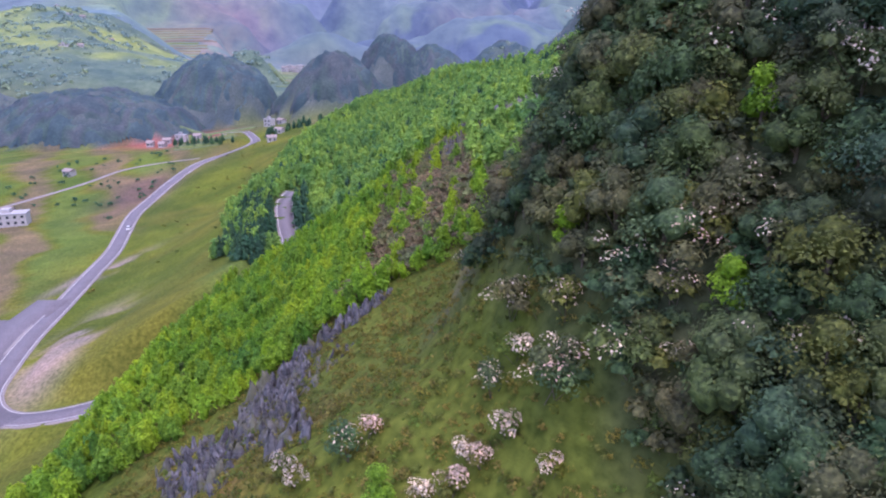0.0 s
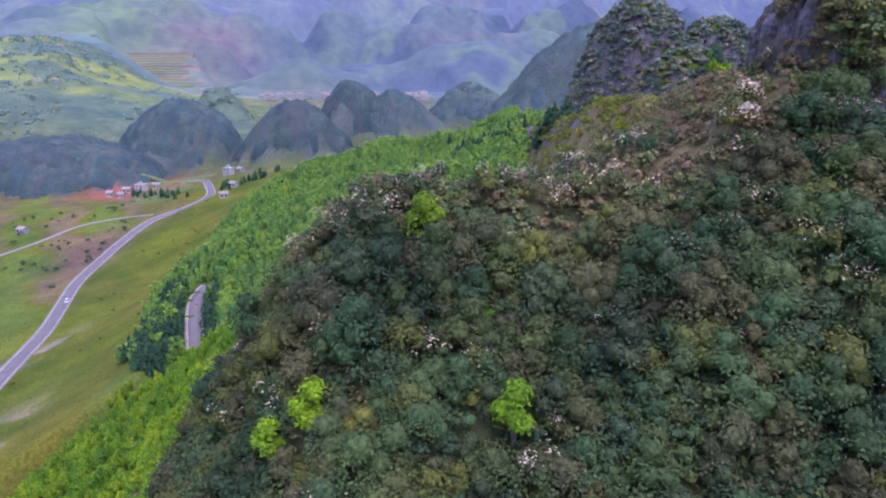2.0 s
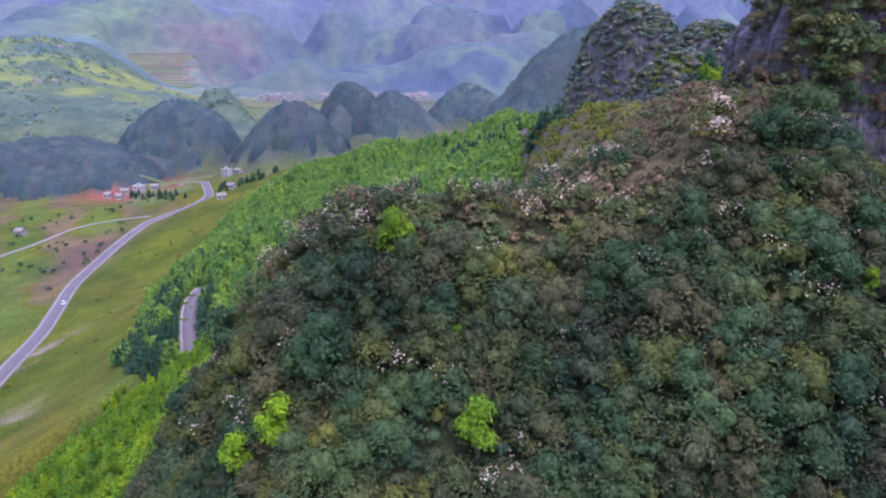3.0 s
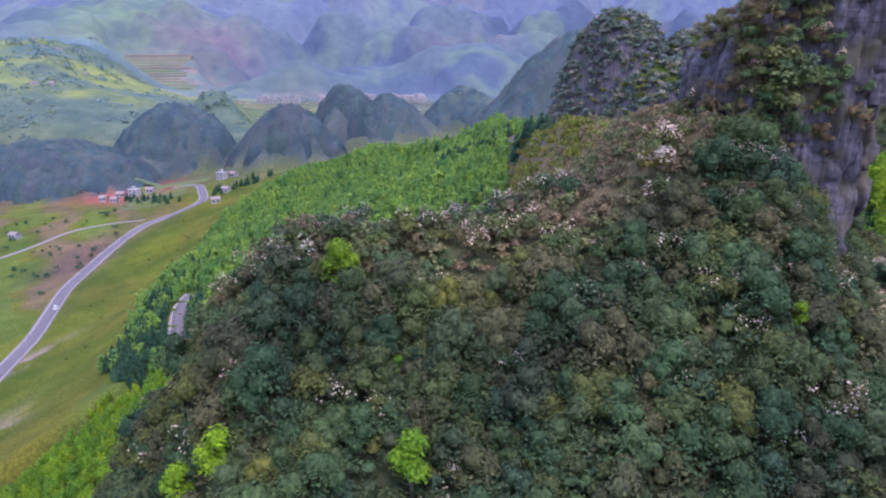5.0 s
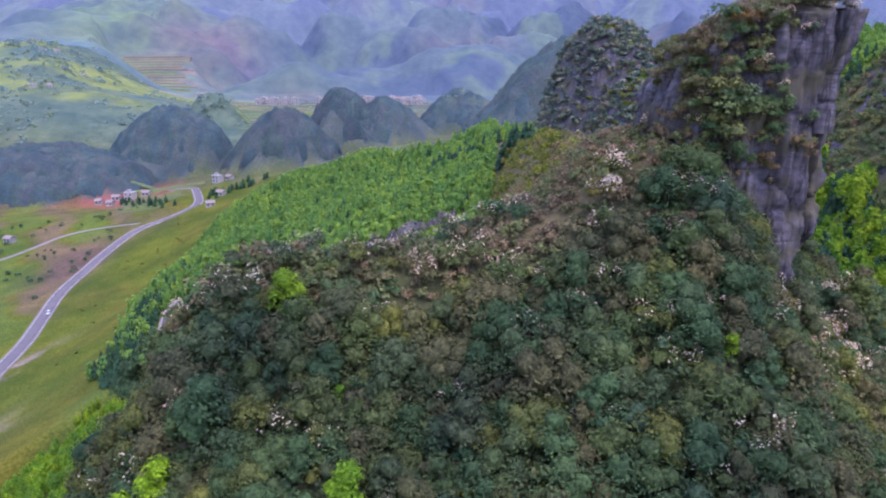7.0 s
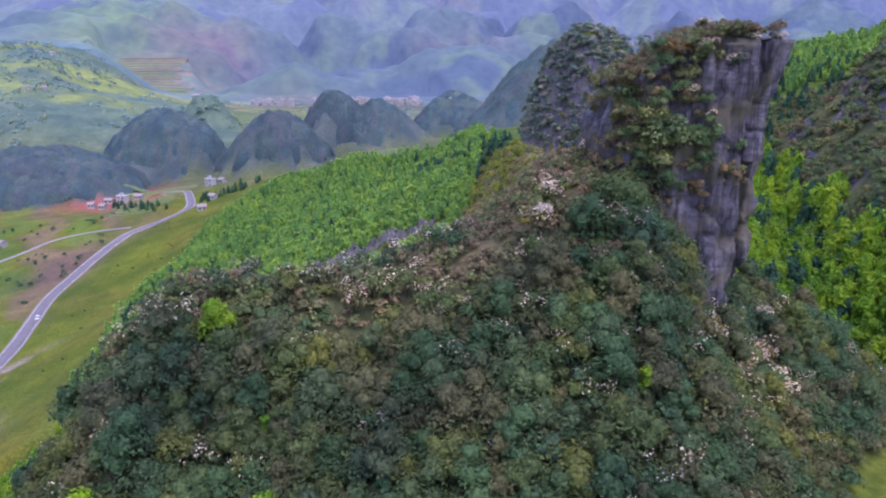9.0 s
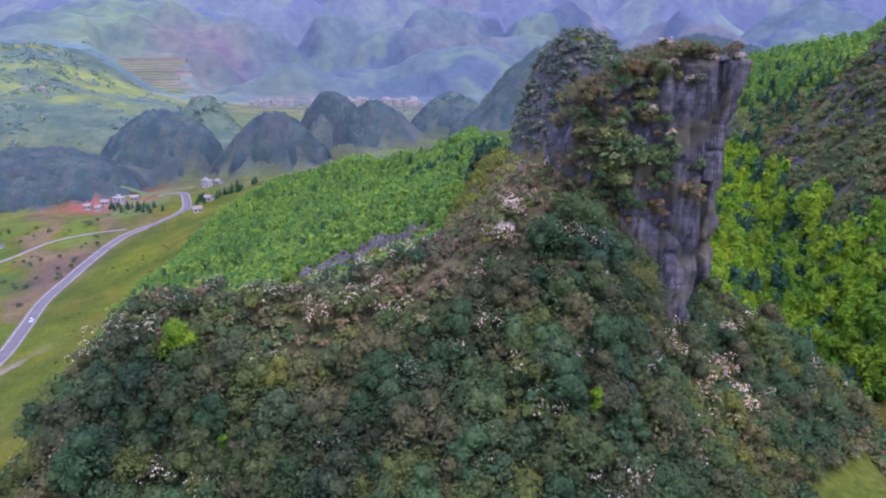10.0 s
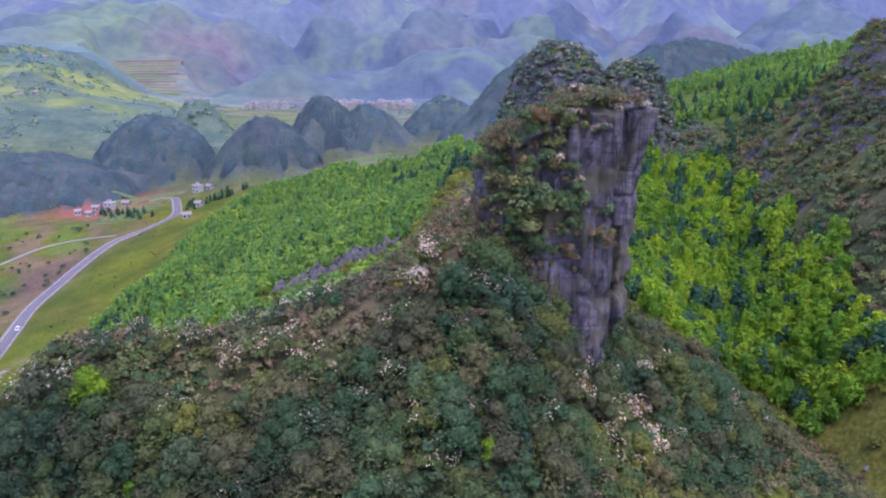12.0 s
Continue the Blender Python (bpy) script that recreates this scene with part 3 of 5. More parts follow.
# ---- the ground ----
def cover_colours(x, y, z, hill, steep):
    """Colours of the land cover, place by place; the distant ones have bluish haze mixed in."""
    patch, fine = fbm(x, y, 38, 4, 31), fbm(x, y, 9, 3, 33)
    col = np.empty(x.shape + (3,))

    def lay(mask, colour):
        k = np.clip(mask, 0, 1)[..., None]
        col[:] = col * (1 - k) + np.array(colour) * k
    col[:] = (0.085, 0.107, 0.016)
    lay(sstep(0.0, 0.6, patch) * 0.6, (0.125, 0.115, 0.022))
    lay(sstep(0.1, 0.7, fine) * 0.45, (0.07, 0.105, 0.015))
    # plots in the valley on the far side of the road
    across = sstep(-150, -190, x + 0.12 * (y - 400))
    strip = np.sin((x * 0.8 + y * 0.42 + 9 * patch) / 7.0)
    lay(across * sstep(0.2, 0.6, strip) * 0.8, (0.145, 0.105, 0.08))
    lay(across * sstep(0.2, 0.6, -strip) * 0.8, (0.085, 0.13, 0.03))
    lay(np.exp(-(((x + 184) / 16) ** 2 + ((y - 405) / 40) ** 2)) * 1.3, (0.125, 0.085, 0.075))
    lay(np.exp(-(((x + 160) / 14) ** 2 + ((y - 470) / 26) ** 2)), (0.14, 0.115, 0.06))
    lay(sstep(470, 520, y) * sstep(-190, -215, x) * sstep(0.0, 0.5, np.sin(y / 2.4 + 0.2 * x)) * 0.5 * (1 - sstep(640, 700, y)), (0.155, 0.14, 0.055))
    lay(1.3 * np.exp(-(((x + 106) / 9) ** 2 + ((y - 172) / 26) ** 2)) * sstep(-0.35, 0.1, fine), (0.25, 0.195, 0.185))
    lay(1.4 * np.exp(-(((x + 137 - 0.3 * (y - 250)) / 4.5) ** 2 + ((y - 252) / 22) ** 2)) * sstep(-0.4, 0.1, fine), (0.25, 0.195, 0.185))
    # young wood, meadow, saddle
    lay(sstep(-76, -64, x + 4 * fine) * sstep(92, 112, y) * (1 - sstep(430, 470, y)), (0.065, 0.10, 0.025))
    lay(sstep(-18, -11, x) * (1 - sstep(4, 10, x)) * sstep(90, 96, y) * (1 - sstep(150, 165, y)), (0.11, 0.085, 0.045))
    lay(sstep(-42, -30, x + 4 * fine) * (1 - sstep(84, 92, y)), (0.088, 0.108, 0.019))
    lay(sstep(-42, -30, x) * (1 - sstep(84, 92, y)) * sstep(0.0, 0.5, patch + 0.4 * fine), (0.135, 0.095, 0.03))
    lay(sstep(50, 72, x + 6 * fine) * sstep(88, 104, y) * (1 - sstep(240, 270, y)), (0.125, 0.11, 0.035))
    lay(sstep(92, 102, x) * (1 - sstep(110, 122, y)), (0.098, 0.10, 0.026))
    lay(sstep(92, 102, x) * sstep(108, 122, y) * (1 - sstep(345, 380, y)), (0.075, 0.115, 0.025))
    lay(sstep(134, 146, x + 5 * fine) * (1 - sstep(200, 230, y)), (0.085, 0.09, 0.05))
    # the near hill: leaf litter, and bare brown grass over its crest
    lay(sstep(0.3, 0.7, hill) * sstep(-1, 1, x - wood_edge(y)), (0.062, 0.070, 0.038))
    lay(sstep(0.3, 0.7, hill) * sstep(52, 58, y + 3 * fine) * sstep(90, 84, x), (0.145, 0.118, 0.070))
    # beyond the slope: wooded hills, terraces, the valley of the village
    back = sstep(365, 400, y)
    lay(sstep(440, 480, y) * sstep(-110, -60, x), (0.09, 0.105, 0.06))
    lines = sstep(0.25, 0.6, np.sin(z * 2.2 + 1.5 * patch))
    lay(back * sstep(520, 560, y) * sstep(0.75, 0.2, steep) * lines * 0.6, (0.15, 0.135, 0.085))
    lay(sstep(545, 610, y) * 0.85, (0.085, 0.102, 0.066))
    lay(2.6 * np.exp(-(((x + 228) / 36) ** 2 + ((y - 578) / 34) ** 2)), (0.235, 0.085, 0.082))
    # karst slopes, with the same bluish haze put into their colour
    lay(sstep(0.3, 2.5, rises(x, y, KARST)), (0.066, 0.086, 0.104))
    # valley sides: haze painted in as teal and blue tones
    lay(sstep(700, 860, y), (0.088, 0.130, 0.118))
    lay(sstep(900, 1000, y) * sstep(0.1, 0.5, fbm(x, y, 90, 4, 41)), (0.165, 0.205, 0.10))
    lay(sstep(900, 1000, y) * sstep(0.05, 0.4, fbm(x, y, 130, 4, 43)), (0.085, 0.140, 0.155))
    plots = sstep(0.1, 0.5, np.sin(y / 9.0 + 2 * fbm(x, y, 60, 2, 45)))
    lay(sstep(990, 1040, y) * (1 - sstep(1340, 1420, y)) * sstep(-400, -340, x) * (0.3 + 0.5 * plots), (0.135, 0.125, 0.095))
    lay(sstep(880, 960, y) * sstep(-330, -420, x) * sstep(-0.1, 0.4, fbm(x, y, 70, 3, 46)) * (1 - sstep(1250, 1330, y)) * 0.7, (0.21, 0.245, 0.08))
    # far hills: muted blue-green base, part of the painted haze
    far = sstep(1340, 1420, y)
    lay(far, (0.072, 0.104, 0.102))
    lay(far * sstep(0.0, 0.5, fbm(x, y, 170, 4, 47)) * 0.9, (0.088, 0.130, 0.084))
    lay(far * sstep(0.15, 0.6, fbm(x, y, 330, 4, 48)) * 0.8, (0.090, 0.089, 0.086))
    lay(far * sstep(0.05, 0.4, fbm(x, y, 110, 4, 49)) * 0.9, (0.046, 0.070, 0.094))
    lay(far * np.exp(-((x + 0.4 * y + 20) / 190) ** 2) * (1 - sstep(1900, 2250, y)) * (0.5 + 0.4 * sstep(-0.3, 0.3, fbm(x, y, 80, 3, 52))), (0.130, 0.195, 0.072))
    lay(far * np.exp(-((x + 560) / 130) ** 2 - ((y - 1800) / 110) ** 2) * 0.7, (0.140, 0.095, 0.082))
    lay(far * np.exp(-((x - 95) / 110) ** 2 - ((y - 1980) / 130) ** 2) * 0.7, (0.140, 0.095, 0.085))
    lay(far * np.exp(-((x + 290) / 170) ** 2 - ((y - 1530) / 80) ** 2) * 0.8, (0.078, 0.122, 0.076))
    lay(far * np.exp(-((x + 300) / 60) ** 2 - ((y - 1960) / 110) ** 2) * 0.8, (0.12, 0.175, 0.075))
    lay(far * np.exp(-((x + 540) / 120) ** 2 - ((y - 1580) / 130) ** 2) * (0.55 + 0.45 * np.sign(np.sin(y / 11.0 + 3 * patch))), (0.15, 0.125, 0.085))
    lay(far * np.exp(-((x + 250) / 90) ** 2 - ((y - 1450) / 70) ** 2) * 0.8, (0.13, 0.115, 0.08))
    return col


def axis_steps(inner, step, outer, growth):
    """Even steps over the inner stretch, widening beyond it."""
    lo, hi = inner
    v = list(np.arange(lo, hi + step / 2, step))
    for end, sign in ((outer[0], -1), (outer[1], 1)):
        p, s = (lo, step) if sign < 0 else (hi, step)
        side = []
        while (p - end) * sign < 0:
            s *= growth
            p += sign * s
            side.append(p)
        v = side[::-1] + v if sign < 0 else v + side
    return np.array(v)


def land_mesh(name, xs, ys, lift, mats, rock_slot=False):
    x, y = np.meshgrid(xs, ys)
    z, hill = terrain(x, y)
    z = height(x, y)
    gy, gx = np.gradient(z, ys, xs)
    steep = np.hypot(gx, gy)
    nx, ny = len(xs), len(ys)
    idx = np.arange(nx * ny).reshape(ny, nx)
    faces = np.stack((idx[:-1, :-1], idx[:-1, 1:], idx[1:, 1:], idx[1:, :-1]), 2).reshape(-1, 4)
    slots = None
    if rock_slot:
        rocky = (steep > 1.3) & (y > 150) & (y < 330) & (x > 60) | (steep > 0.85) & (x > 145) & (y > 150) & (y < 250) & (fbm(x, y, 13, 3, 51) > 0.7)
        slots = rocky[:-1, :-1].reshape(-1).astype(np.int32)
    me = quad_mesh(name, np.stack((x, y, z + lift(y)), 2).reshape(-1, 3), faces, mats, None, slots)
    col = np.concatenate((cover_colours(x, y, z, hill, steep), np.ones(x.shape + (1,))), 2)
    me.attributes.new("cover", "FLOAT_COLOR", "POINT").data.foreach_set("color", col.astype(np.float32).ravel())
    me.polygons.foreach_set("use_smooth", np.ones(len(faces), bool))
    return me


XS, YS = axis_steps((-190, 215), 2.6, (-4800, 4800), 1.05), axis_steps((24, 350), 2.4, (-3000, 4900), 1.035)
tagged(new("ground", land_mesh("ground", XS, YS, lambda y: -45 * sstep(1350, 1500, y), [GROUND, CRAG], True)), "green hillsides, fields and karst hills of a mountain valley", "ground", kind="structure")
far_x, far_y = axis_steps((-1000, 1200), 12, (-4700, 4700), 1.12), np.arange(1340, 2250, 9.0)
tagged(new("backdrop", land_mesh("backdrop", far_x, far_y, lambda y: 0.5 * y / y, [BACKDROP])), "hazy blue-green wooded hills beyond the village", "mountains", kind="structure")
far_x, far_y = axis_steps((-1700, 1900), 26, (-4700, 4700), 1.12), np.arange(2236, 4850, 26.0)
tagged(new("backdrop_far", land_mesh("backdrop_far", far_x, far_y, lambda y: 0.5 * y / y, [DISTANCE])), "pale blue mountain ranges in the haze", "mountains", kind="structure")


# ---- roads ----
def ribbon(line, left, right, lift, thick=0.3):
    """A strip along a line, between two offsets to its right, with its edges turned down."""
    d = np.gradient(line[:, :2], axis=0)
    d /= np.linalg.norm(d, axis=1)[:, None]
    side = np.stack((d[:, 1], -d[:, 0]), 1)
    rows = []
    for off, drop in ((left, thick), (left, 0), (right, 0), (right, thick)):
        rows.append(np.column_stack((line[:, :2] + side * off, line[:, 2] + lift - drop)))
    verts = np.stack(rows, 1).reshape(-1, 3)
    idx = np.arange(len(verts)).reshape(-1, 4)
    faces = np.concatenate([np.stack((idx[:-1, k], idx[:-1, k + 1], idx[1:, k + 1], idx[1:, k]), 1) for k in range(3)])
    return verts, faces


main = LINES[0][0]
road = tagged(new("road", quad_mesh("road", *ribbon(main, -2.9, 2.9, 0.0), [ASPHALT])), "grey two-lane mountain road winding down to a hairpin", "road", kind="structure")
for off in (-2.65, 2.65):
    new("edge_line", quad_mesh("edge_line", *ribbon(main, off - 0.16, off + 0.16, 0.02, 0.015), [LINE])).parent = road
for a, b in ((-3.5, -2.9), (2.9, 3.9)):
    new("shoulder", quad_mesh("shoulder", *ribbon(main, a, b, -0.06), [PALE])).parent = road
bend = smooth_line(((-131, 222, 14.5), (-129, 200, 14.8), (-125, 178, 15), (-118, 160, 15.1), (-110, 148, 15.6), (-99, 141, 16.6)))
new("lay_by", quad_mesh("lay_by", *ribbon(bend, 0.5, 11.5, -0.04), [ASPHALT])).parent = road
branch = tagged(new("road_branch", quad_mesh("road_branch", *ribbon(LINES[1][0], -4.5, 4.5, -0.02), [ASPHALT])), "grey asphalt side road joining at the hairpin", "road", kind="structure")
tagged(new("dirt_track", quad_mesh("dirt_track", *ribbon(LINES[2][0], -1.6, 1.6, 0.0), [PALE])), "pale gravel track between the fields", "track", kind="structure")


rock_rng = np.random.default_rng(5)


# ---- the rock tower ----
def rock_tower():
    n, levels, cap = 260, 96, 14
    cx, cy, hx, hy = 72.9, 64.5, 7.7, 7.6
    verts = []
    turn = np.linspace(0, math.tau, n, endpoint=False)
    c, s = np.cos(turn), np.sin(turn)
    unit = (np.abs(c) ** 5 + np.abs(s) ** 5) ** -0.2
    arc = turn * 8.0

    def top(x):
        return 139.6 + 4.3 * sstep(64.5, 74, x)
    for k in range(levels + cap):
        u = min(k / levels, 1.0)
        shrink = 1.0 if k <= levels else 1 - (k - levels) / cap * 0.97
        lean = 1.04 - 0.05 * u
        zz = 108 + u * (top(cx + hx * unit * c) - 108)
        block = np.round(3.2 * vnoise(arc / 1.5, zz / 7.5 + 0.25 * vnoise(arc / 0.9, zz / 3, 67), 61)) / 3.2
        ribs = 0.8 * block + 0.75 * np.abs(vnoise(arc / 0.8, zz / 12, 62)) + 0.8 * vnoise(arc / 5.5, zz / 9, 63) + 0.3 * vnoise(arc / 0.45, zz / 0.9, 64)
        ledge = 0.45 * (np.abs(vnoise(zz / 2.7 + 0.5 * vnoise(arc / 3, zz / 9, 68), arc / 7, 65)) < 0.07)
        worn = 1.1 * sstep(0.9, 1.0, u) * (0.6 + 0.6 * vnoise(arc / 3.0, 7.0, 69))
        r = (1 + (ribs - 0.5 - ledge - worn) / 8.0) * lean * shrink
        foot = np.where(c > 0, np.interp(u, (0, 0.38, 0.44, 0.5, 0.63, 0.75, 0.88, 1), (0.5, 0.54, 0.68, 0.8, 0.86, 0.9, 0.94, 0.96)), 1.0)
        x, y = cx + hx * unit * c * r * foot, cy + hy * unit * s * r
        crack = np.exp(-((x - 77.3) / 0.28) ** 2) * (s < -0.5)
        y = y + 1.3 * crack * (1 if shrink == 1.0 else 0)
        if shrink < 1:
            zz = zz + 0.9 * (1 - shrink) ** 0.7 + 0.4 * vnoise(x / 1.7, y / 1.7, 66)
        verts.append(np.column_stack((x, y, zz)))
    verts = np.concatenate(verts)
    idx = np.arange(len(verts)).reshape(-1, n)
    nxt = np.roll(idx, -1, 1)
    faces = np.stack((idx[:-1], nxt[:-1], nxt[1:], idx[1:]), 2).reshape(-1, 4)
    return quad_mesh("rock_tower", verts, faces, [CRAG])


def slab(rng, x0, x1, y, depth, z0, z1, seed):
    """A flat panel of rock between two joints, proud of the face, broken across by small ledges."""
    nx, nz = 8, 52
    verts = []
    for k in range(nz + 1):
        z = z0 + (z1 - z0) * k / nz
        step = 0.22 * math.floor(2.4 * float(vnoise(z / 2.6, seed, 73))) / 2.4
        nick = 0.3 * max(0.0, 1 - abs(float(vnoise(z / 2.1, seed, 76))) / 0.08)
        left, right = 0.14 * float(vnoise(z / 1.3, seed, 71)), 0.14 * float(vnoise(z / 1.6, seed + 4, 72))
        for j in range(nx + 1):
            u = j / nx
            x = x0 + left + (x1 - x0 + right - left) * u
            rough = 0.07 * float(vnoise(x / 0.5, z / 2.5, 74)) + 0.05 * float(vnoise(x / 0.22, z / 0.6, 75))
            back = depth if j in (0, nx) else 0.05 if j in (1, nx - 1) else 0.0
            verts.append((x + (0.05 if j == 1 else -0.05 if j == nx - 1 else 0) - (x1 - x0) / nx * (0.85 if j == 1 else -0.85 if j == nx - 1 else 0), y + back - step + nick - rough, z))
    faces = []
    for k in range(nz):
        for j in range(nx):
            p = k * (nx + 1) + j
            faces.append((p, p + 1, p + nx + 2, p + nx + 1))
    last = nz * (nx + 1)
    verts += [(x0, y + depth, z1 + 0.15), (x1, y + depth, z1 + 0.1)]
    for j in range(nx):
        faces.append((last + j, last + j + 1, len(verts) - 1, len(verts) - 2))
    return quad_mesh("rock_panel", verts, faces, [CRAG])


tower = tagged(empty("rock_tower", 72.9, 64.5, 118.0), "sheer grey-violet limestone tower with cracked fluted faces", "rock")
for me in (rock_tower(), *(slab(rock_rng, *s) for s in ((74.2, 76.3, 57.3, 1.6, 135.4, 143.6, 1.2), (76.7, 78.6, 57.5, 1.8, 133.5, 143.4, 5.7), (72.6, 75.4, 57.5, 1.4, 127.6, 134.6, 9.1), (67.5, 68.5, 57.6, 1.4, 136.4, 140.0, 3.3), (74.4, 76.0, 57.6, 1.4, 123.0, 128.6, 7.4)))):
    ob = new("cliff" if me.name.startswith("rock_tower") else "rock_panel", me)
    ob.parent, ob.matrix_parent_inverse = tower, Matrix.Translation((-72.9, -64.5, -118.0))


# ---- limestone ----
def spike_shape(rng, sides=7, levels=5):
    """A weathered blade of limestone with fluted sides and a broken top."""
    flat, lean = rng.uniform(0.45, 0.8), rng.normal(0, 0.12, 2)
    rad = rng.uniform(0.75, 1.2, sides)
    verts, faces = [], []
    for k in range(levels):
        u = k / (levels - 1)
        w = (1 - 0.72 * u ** 1.3) * 0.5
        for j in range(sides):
            a = math.tau * j / sides
            r = w * rad[j] * rng.uniform(0.82, 1.15)
            verts.append((r * math.cos(a) + lean[0] * u, flat * r * math.sin(a) + lean[1] * u, u * (1 + 0.22 * rng.uniform(-1, 1) * (k == levels - 1)) - 0.25))
    for k in range(levels - 1):
        faces += [(k * sides + j, k * sides + (j + 1) % sides, (k + 1) * sides + (j + 1) % sides, (k + 1) * sides + j) for j in range(sides)]
    last = (levels - 1) * sides
    verts.append((lean[0], lean[1], 0.72))
    faces += [(last + j, last + (j + 1) % sides, len(verts) - 1, len(verts) - 1) for j in range(0)]
    for j in range(0, sides - 1, 2):
        faces.append((last + j, last + j + 1, last + (j + 2) % sides, len(verts) - 1))
    return np.array(verts), np.array(faces)


SPIKES = [spike_shape(rock_rng) for _ in range(7)]
SPIKE_MESHES = [quad_mesh("limestone_rock", *s, [ROCK]) for s in SPIKES]


def rocks(name, spots, label, group, wide=(0.8, 1.5), tall=(0.9, 2.0)):
    for n, (x, y, z, size, turn) in enumerate(spots):
        ob = new(name, SPIKE_MESHES[n % 7])
        w = size * rock_rng.uniform(*wide)
        ob.matrix_basis = Matrix.LocRotScale((x, y, z), Euler((rock_rng.normal(0, 0.12), rock_rng.normal(0, 0.12), turn)), (w, w, size * rock_rng.uniform(*tall)))
        tagged(ob, label, "rock", group)


def outcrop(name, label, spots, wide, tall, meshes=SPIKE_MESHES):
    """A cluster of blades grown together, each of them a part."""
    x0, y0 = np.mean([p[0] for p in spots]), np.mean([p[1] for p in spots])
    ob = tagged(empty(name, x0, y0, float(height(x0, y0))), label, "rock")
    for n, (x, y, z, size, turn) in enumerate(spots):
        w, h = size * rock_rng.uniform(*wide), size * rock_rng.uniform(*tall)
        blade = new("rock_blade", meshes[n % 7])
        blade.parent = ob
        blade.matrix_basis = Matrix.LocRotScale(Vector((x, y, z)) - ob.location, Euler((rock_rng.normal(0, 0.2), rock_rng.normal(0, 0.2), turn)), (w, w, h))


CRAG_MESHES = [quad_mesh("crag_blade", *s, [CRAG]) for s in SPIKES]


def near_band(x, y, ax, ay, bx, by, half):
    """1 on the stretch from a to b, 0 beyond half its width."""
    k = np.clip(((x - ax) * (bx - ax) + (y - ay) * (by - ay)) / ((bx - ax) ** 2 + (by - ay) ** 2), 0, 1)
    return np.hypot(x - ax - k * (bx - ax), y - ay - k * (by - ay)) < half


rocks("limestone_rock", scatter(rock_rng, -42, 4, 38, 88, 300, 0.62, lambda x, y, z, h: 2.6 * (near_band(x, y, -9, 82, -20, 77, 1.9) | near_band(x, y, -21.5, 75, -18.5, 62, 4.0) | near_band(x, y, -31, 70, -23, 57, 3.6) | near_band(x, y, -13, 50, -16, 58, 1.8) & (fbm(x, y, 5, 2, 71) > 0)), (0.8, 1.4)),
      "grey-violet weathered limestone blade in the grass", "limestone blades on the meadow", (1.1, 1.9), (1.0, 2.1))
outcrop("limestone_outcrop", "low grey limestone blades scattered through the meadow grass", scatter(rock_rng, -34, 0, 40, 84, 170, 0.8, lambda x, y, z, h: 1.6 * (near_band(x, y, -14, 80, -25, 55, 7) & (fbm(x, y, 4, 2, 72) > 0.15)), (0.5, 1.1)), (1.0, 1.7), (0.8, 1.7))
outcrop("limestone_outcrop", "grey fluted limestone outcrop between the saplings", scatter(rock_rng, 12, 48, 182, 212, 75, 1.5, lambda x, y, z, h: 2.6 * near_band(x, y, 18, 190, 41, 203, 6.0), (0.7, 1.4)), (4.5, 7.0), (2.6, 4.4))
outcrop("limestone_outcrop", "grey limestone ledge on the scrubby slope", scatter(rock_rng, 150, 180, 170, 215, 45, 1.6, lambda x, y, z, h: 2.0 * near_band(x, y, 161, 183, 166, 202, 4), (0.8, 1.2)), (1.6, 2.6), (1.2, 2.2), CRAG_MESHES)
outcrop("limestone_outcrop", "low limestone ribs along the brown crest", scatter(rock_rng, 60, 84, 86, 130, 26, 1.6, lambda x, y, z, h: 2.0 * near_band(x, y, 66, 95, 76, 118, 4), (0.8, 1.2)), (1.5, 2.4), (1.0, 2.0))
outcrop("limestone_outcrop", "grey limestone blocks at the hill's rim", scatter(rock_rng, 84, 98, 54, 76, 30, 0.9, lambda x, y, z, h: 2.6 * near_band(x, y, 90, 58, 92, 68, 2.2), (0.8, 1.2)), (1.2, 2.0), (1.0, 2.2))
outcrop("limestone_outcrop", "grey rock face among the saplings", scatter(rock_rng, -4, 12, 140, 170, 46, 1.2, lambda x, y, z, h: 2.6 * near_band(x, y, -1, 150, 5, 162, 3.0), (0.9, 1.3)), (1.5, 2.6), (2.5, 4.5))
rocks("limestone_rock", scatter(rock_rng, 96, 128, 74, 106, 9, 2.5, lambda x, y, z, h: 0.5 * (h < 0.3), (0.8, 1.6)), "grey boulder on the olive grass", "boulders on the far meadow", (1.0, 1.7), (0.4, 0.7))

# where the flowering shrubs and the bright trees stand
RICH = (
    (4.4, 40.8), (-5.8, 43.2), (-12.5, 44.6), (-11.2, 42.7), (1.1, 37.7), (2, 36.6), (3.7, 36.9), (5.8, 33.3),
    (0.2, 35.6), (-1.9, 36.1), (73.7, 53.3), (79.3, 55.1), (80.4, 53.8), (81, 52.7), (76.6, 52.8), (66.5, 49.9),
    (58.2, 55.7), (60, 58), (80.9, 59.6),
)
